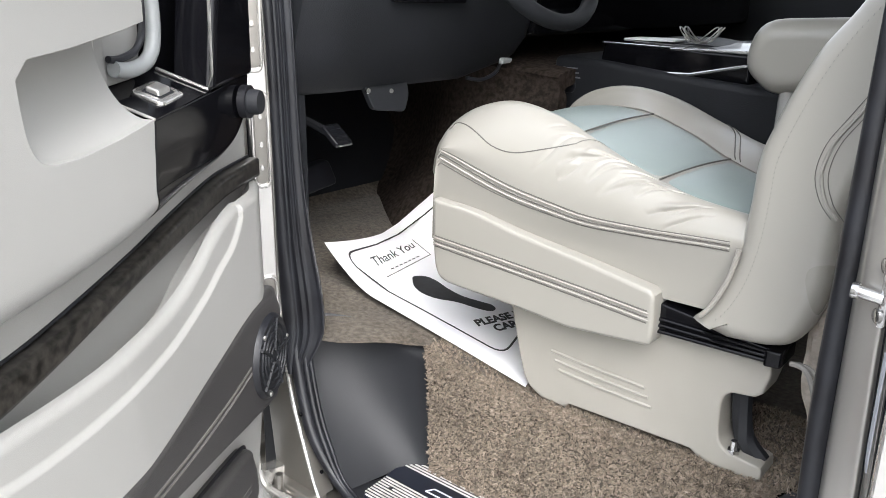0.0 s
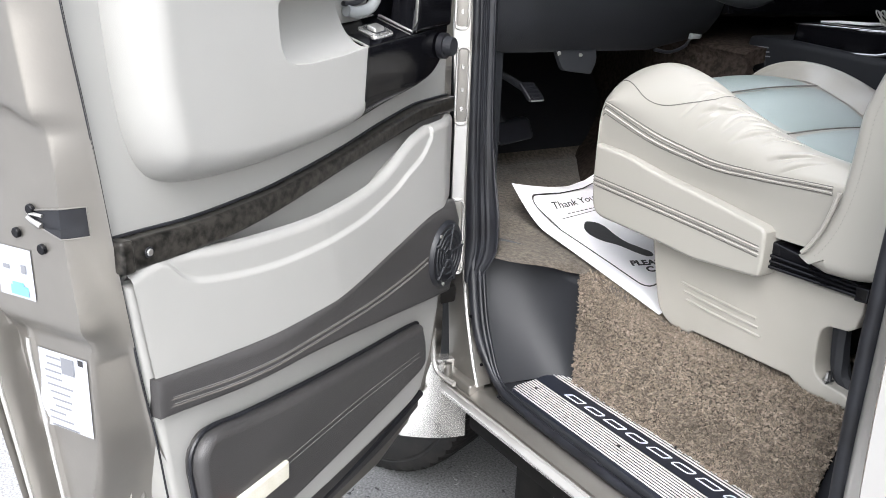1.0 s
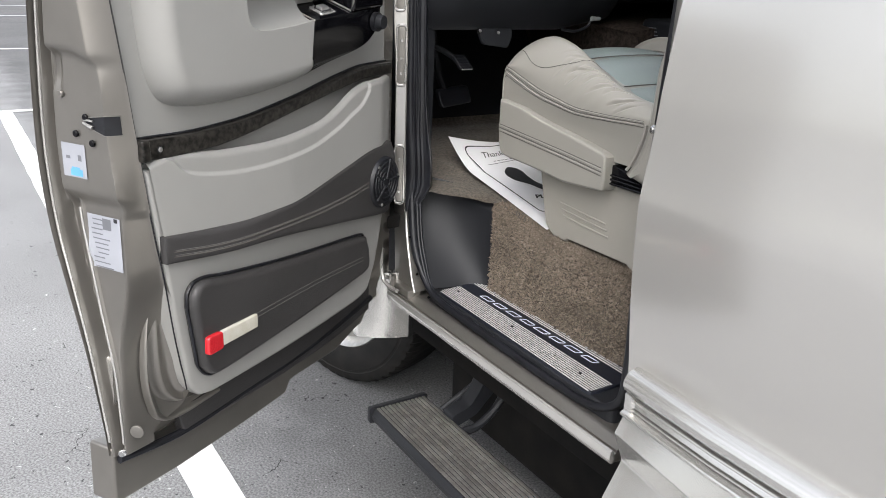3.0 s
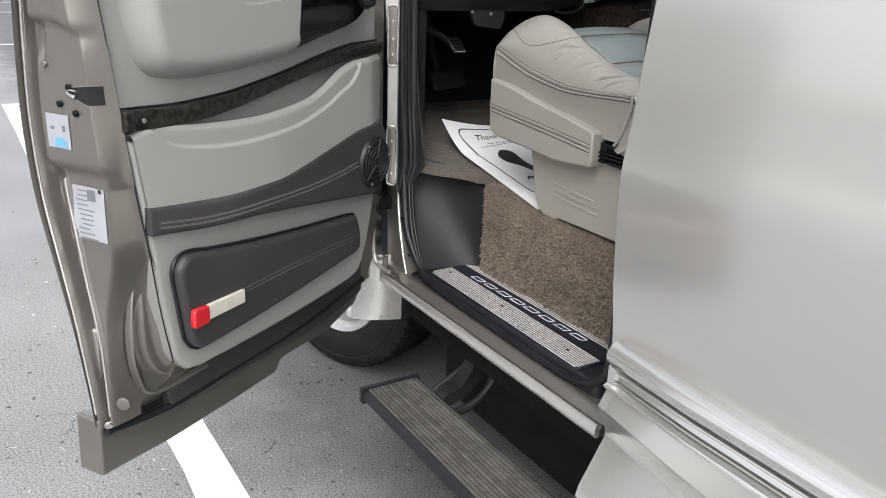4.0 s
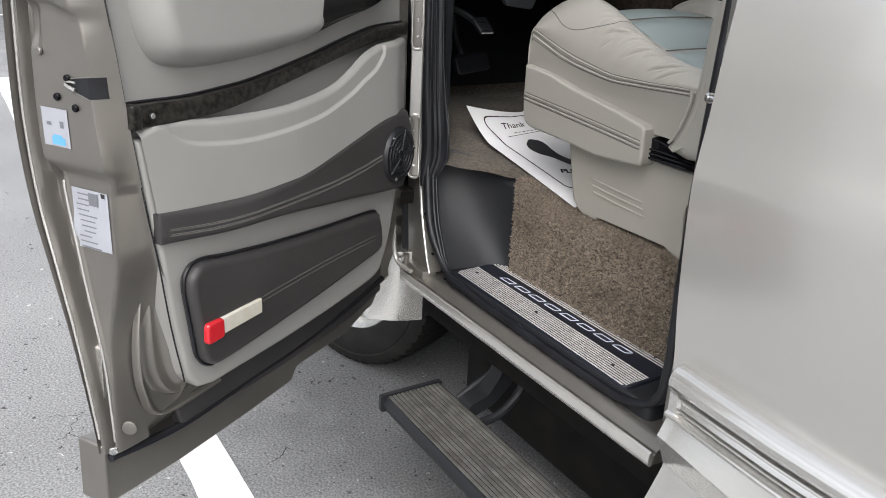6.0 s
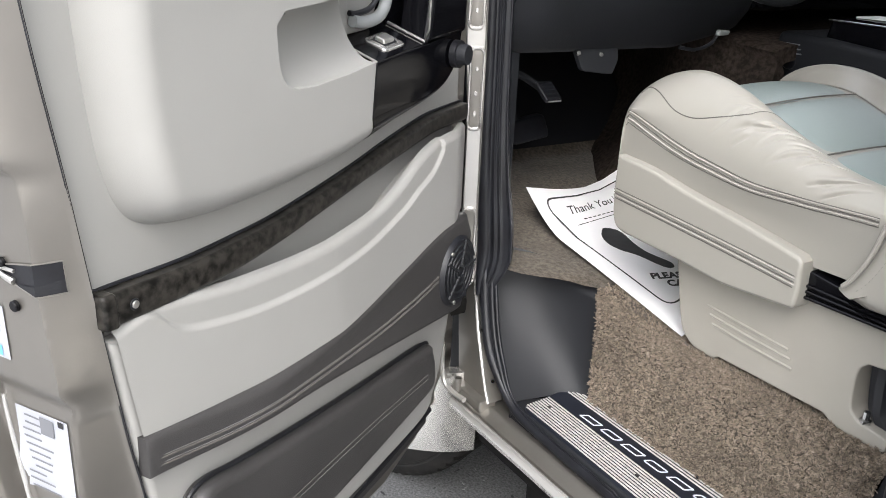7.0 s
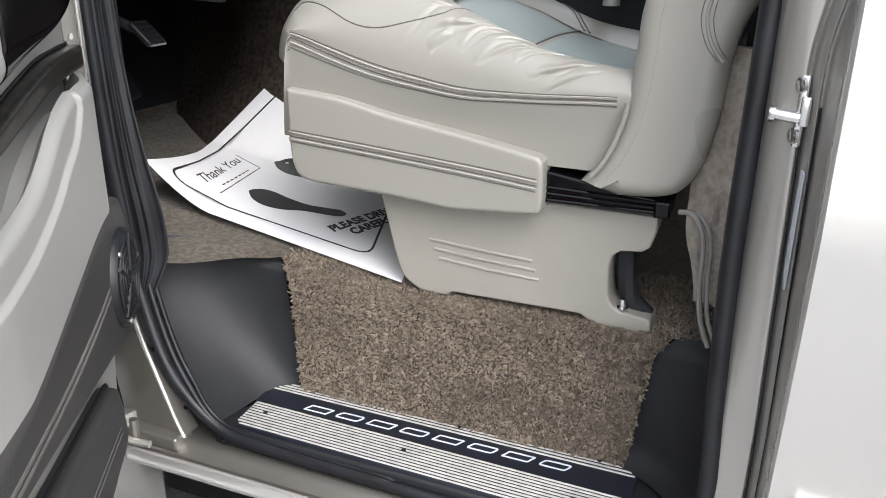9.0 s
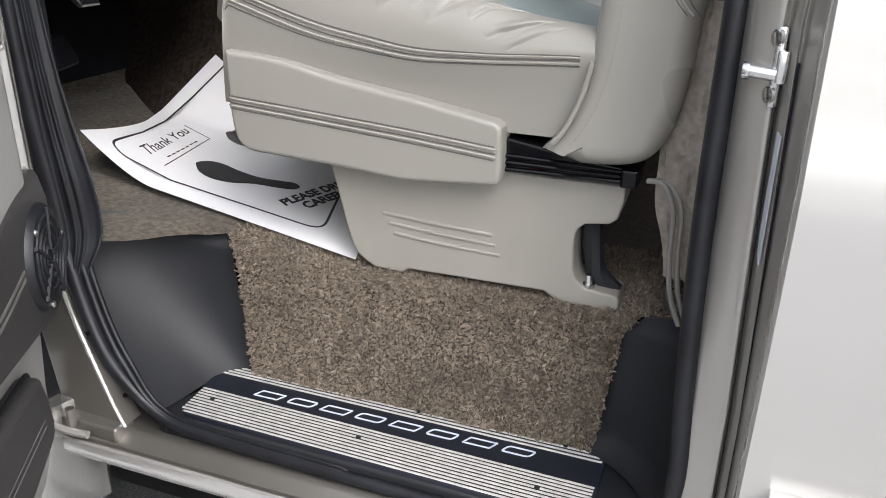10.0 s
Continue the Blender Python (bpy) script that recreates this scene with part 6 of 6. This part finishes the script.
    part("engine_cover", grid(g, 30, len(wall) - 1, thick=(0, 0.03, -0.03)), SHADED_CARPET, van, "dark brown carpeted engine cover")
    # cowl side ahead of the door
    part("cowl_side", box(-1.2, -0.30, -0.06, -0.03, 0.5, 1.6, 0.005), DASH, van)
    part("cowl_trim", box(-0.62, -0.284, -0.052, 0.004, 0.846, 1.275, 0.008), DASH, van, "black cowl side trim")


dashboard()


def centre_console():
    con = thing("centre_console", "piano black centre console with bright edges", "console")
    part("console_body", pad(rounded([(-0.22, 0.80), (0.45, 0.80), (0.45, 1.24), (0.10, 1.265), (-0.10, 1.285), (-0.22, 1.29)], 0.02), -1.15, -0.68, 0.015, lambda a, b, h: (a, -h, b)), DASH, con)
    part("console_tray", pad(rounded([(-0.115, 1.27), (0.22, 1.255), (0.22, 1.315), (-0.105, 1.325)], 0.008), -1.1, -0.70, 0.008, lambda a, b, h: (a, -h, b)), GLOSS, con, "piano black tray")
    part("bright_trim", tube([(-0.02, 0.695, 1.265), (0.10, 0.694, 1.268), (0.225, 0.696, 1.295)], 0.004, 8), CHROME, con)
    part("bright_trim", tube([(0.05, 0.70, 1.316), (0.215, 0.70, 1.318), (0.225, 0.9, 1.318)], 0.003, 8), CHROME, con)
    part("paper_card", box(-0.10, 0.02, 0.78, 0.86, 1.325, 1.329, 0.001), PAPER, con)
    # added matt sheet that cuts the bright reflection on the tray
    part("tray_liner", grid(lambda u, v: (-0.05 + 0.15 * u, 0.80 + 0.25 * v, 1.3275 - 0.008 * u + 0.0015 * math.sin(9 * u + 4 * v)), 8, 8, thick=(0, 0, -0.004)), DASH, con, "matt black sheet added to dim the tray")
    part("bright_trim", tube([(-0.11, 0.702, 1.322), (0.05, 0.70, 1.319), (0.215, 0.70, 1.316)], 0.0022, 8), CHROME, con)
    part("socket", disc((-0.175, 0.685, 1.225), (0, -1, 0), 0.018, 0.016, 0.008, 20), RUBBER, con)
    for k in range(3):
        part("print_bar", box(-0.20, -0.155 + 0.004 * k, 0.678, 0.6795, 1.262 - k * 0.010, 1.265 - k * 0.010, 0), GREY_PRINT, con)
    wire = thing("wire_bundle", "thin bright wire loops lying on the console", "cable")
    rnd = random.Random(2)
    for k in range(3):
        a = rnd.uniform(0, 3)
        pts = [(0.07 + 0.03 * math.cos(a + t) * (1 + 0.2 * k), 0.80 + 0.02 * math.sin(a + t * 1.3), 1.342 + 0.016 * math.sin(t * 2 + k)) for t in [i / 30 * 6.3 for i in range(31)]]
        part("loop", tube(spline(pts, 2), 0.0014, 6), ALLOY, wire)


centre_console()


def behind_seat():
    # pillar fabric and a hanging cord
    def f(u, v):
        z = 0.86 + v * 0.34
        x = 0.548 + 0.10 * u + 0.022 * step(0.35, 0.0, v)
        y = 0.088 - 0.035 * u + 0.010 * noise.noise((u * 7 + v * 2, v * 7, 4)) + 0.004 * noise.noise((u * 20, v * 20, 7))
        return (x, y, z)
    part("pillar_trim", grid(f, 24, 90, thick=(0.0, 0.02, 0)), FABRIC, van, "beige fabric pillar trim")
    cord = part("cord", tube(spline([(0.54, 0.06, 0.992), (0.56, 0.055, 0.99), (0.575, 0.05, 0.96), (0.578, 0.05, 0.90), (0.585, 0.05, 0.85), (0.60, 0.045, 0.815)], 8), 0.0035, 8), STITCH)
    part("cord_strand", tube(spline([(0.548, 0.064, 0.992), (0.568, 0.060, 0.988), (0.584, 0.055, 0.96), (0.587, 0.055, 0.90), (0.594, 0.055, 0.85), (0.609, 0.05, 0.815)], 8), 0.0032, 8), STITCH, cord)
    tagged(cord, "thin beige cord hanging behind the driver seat", "cord")


behind_seat()
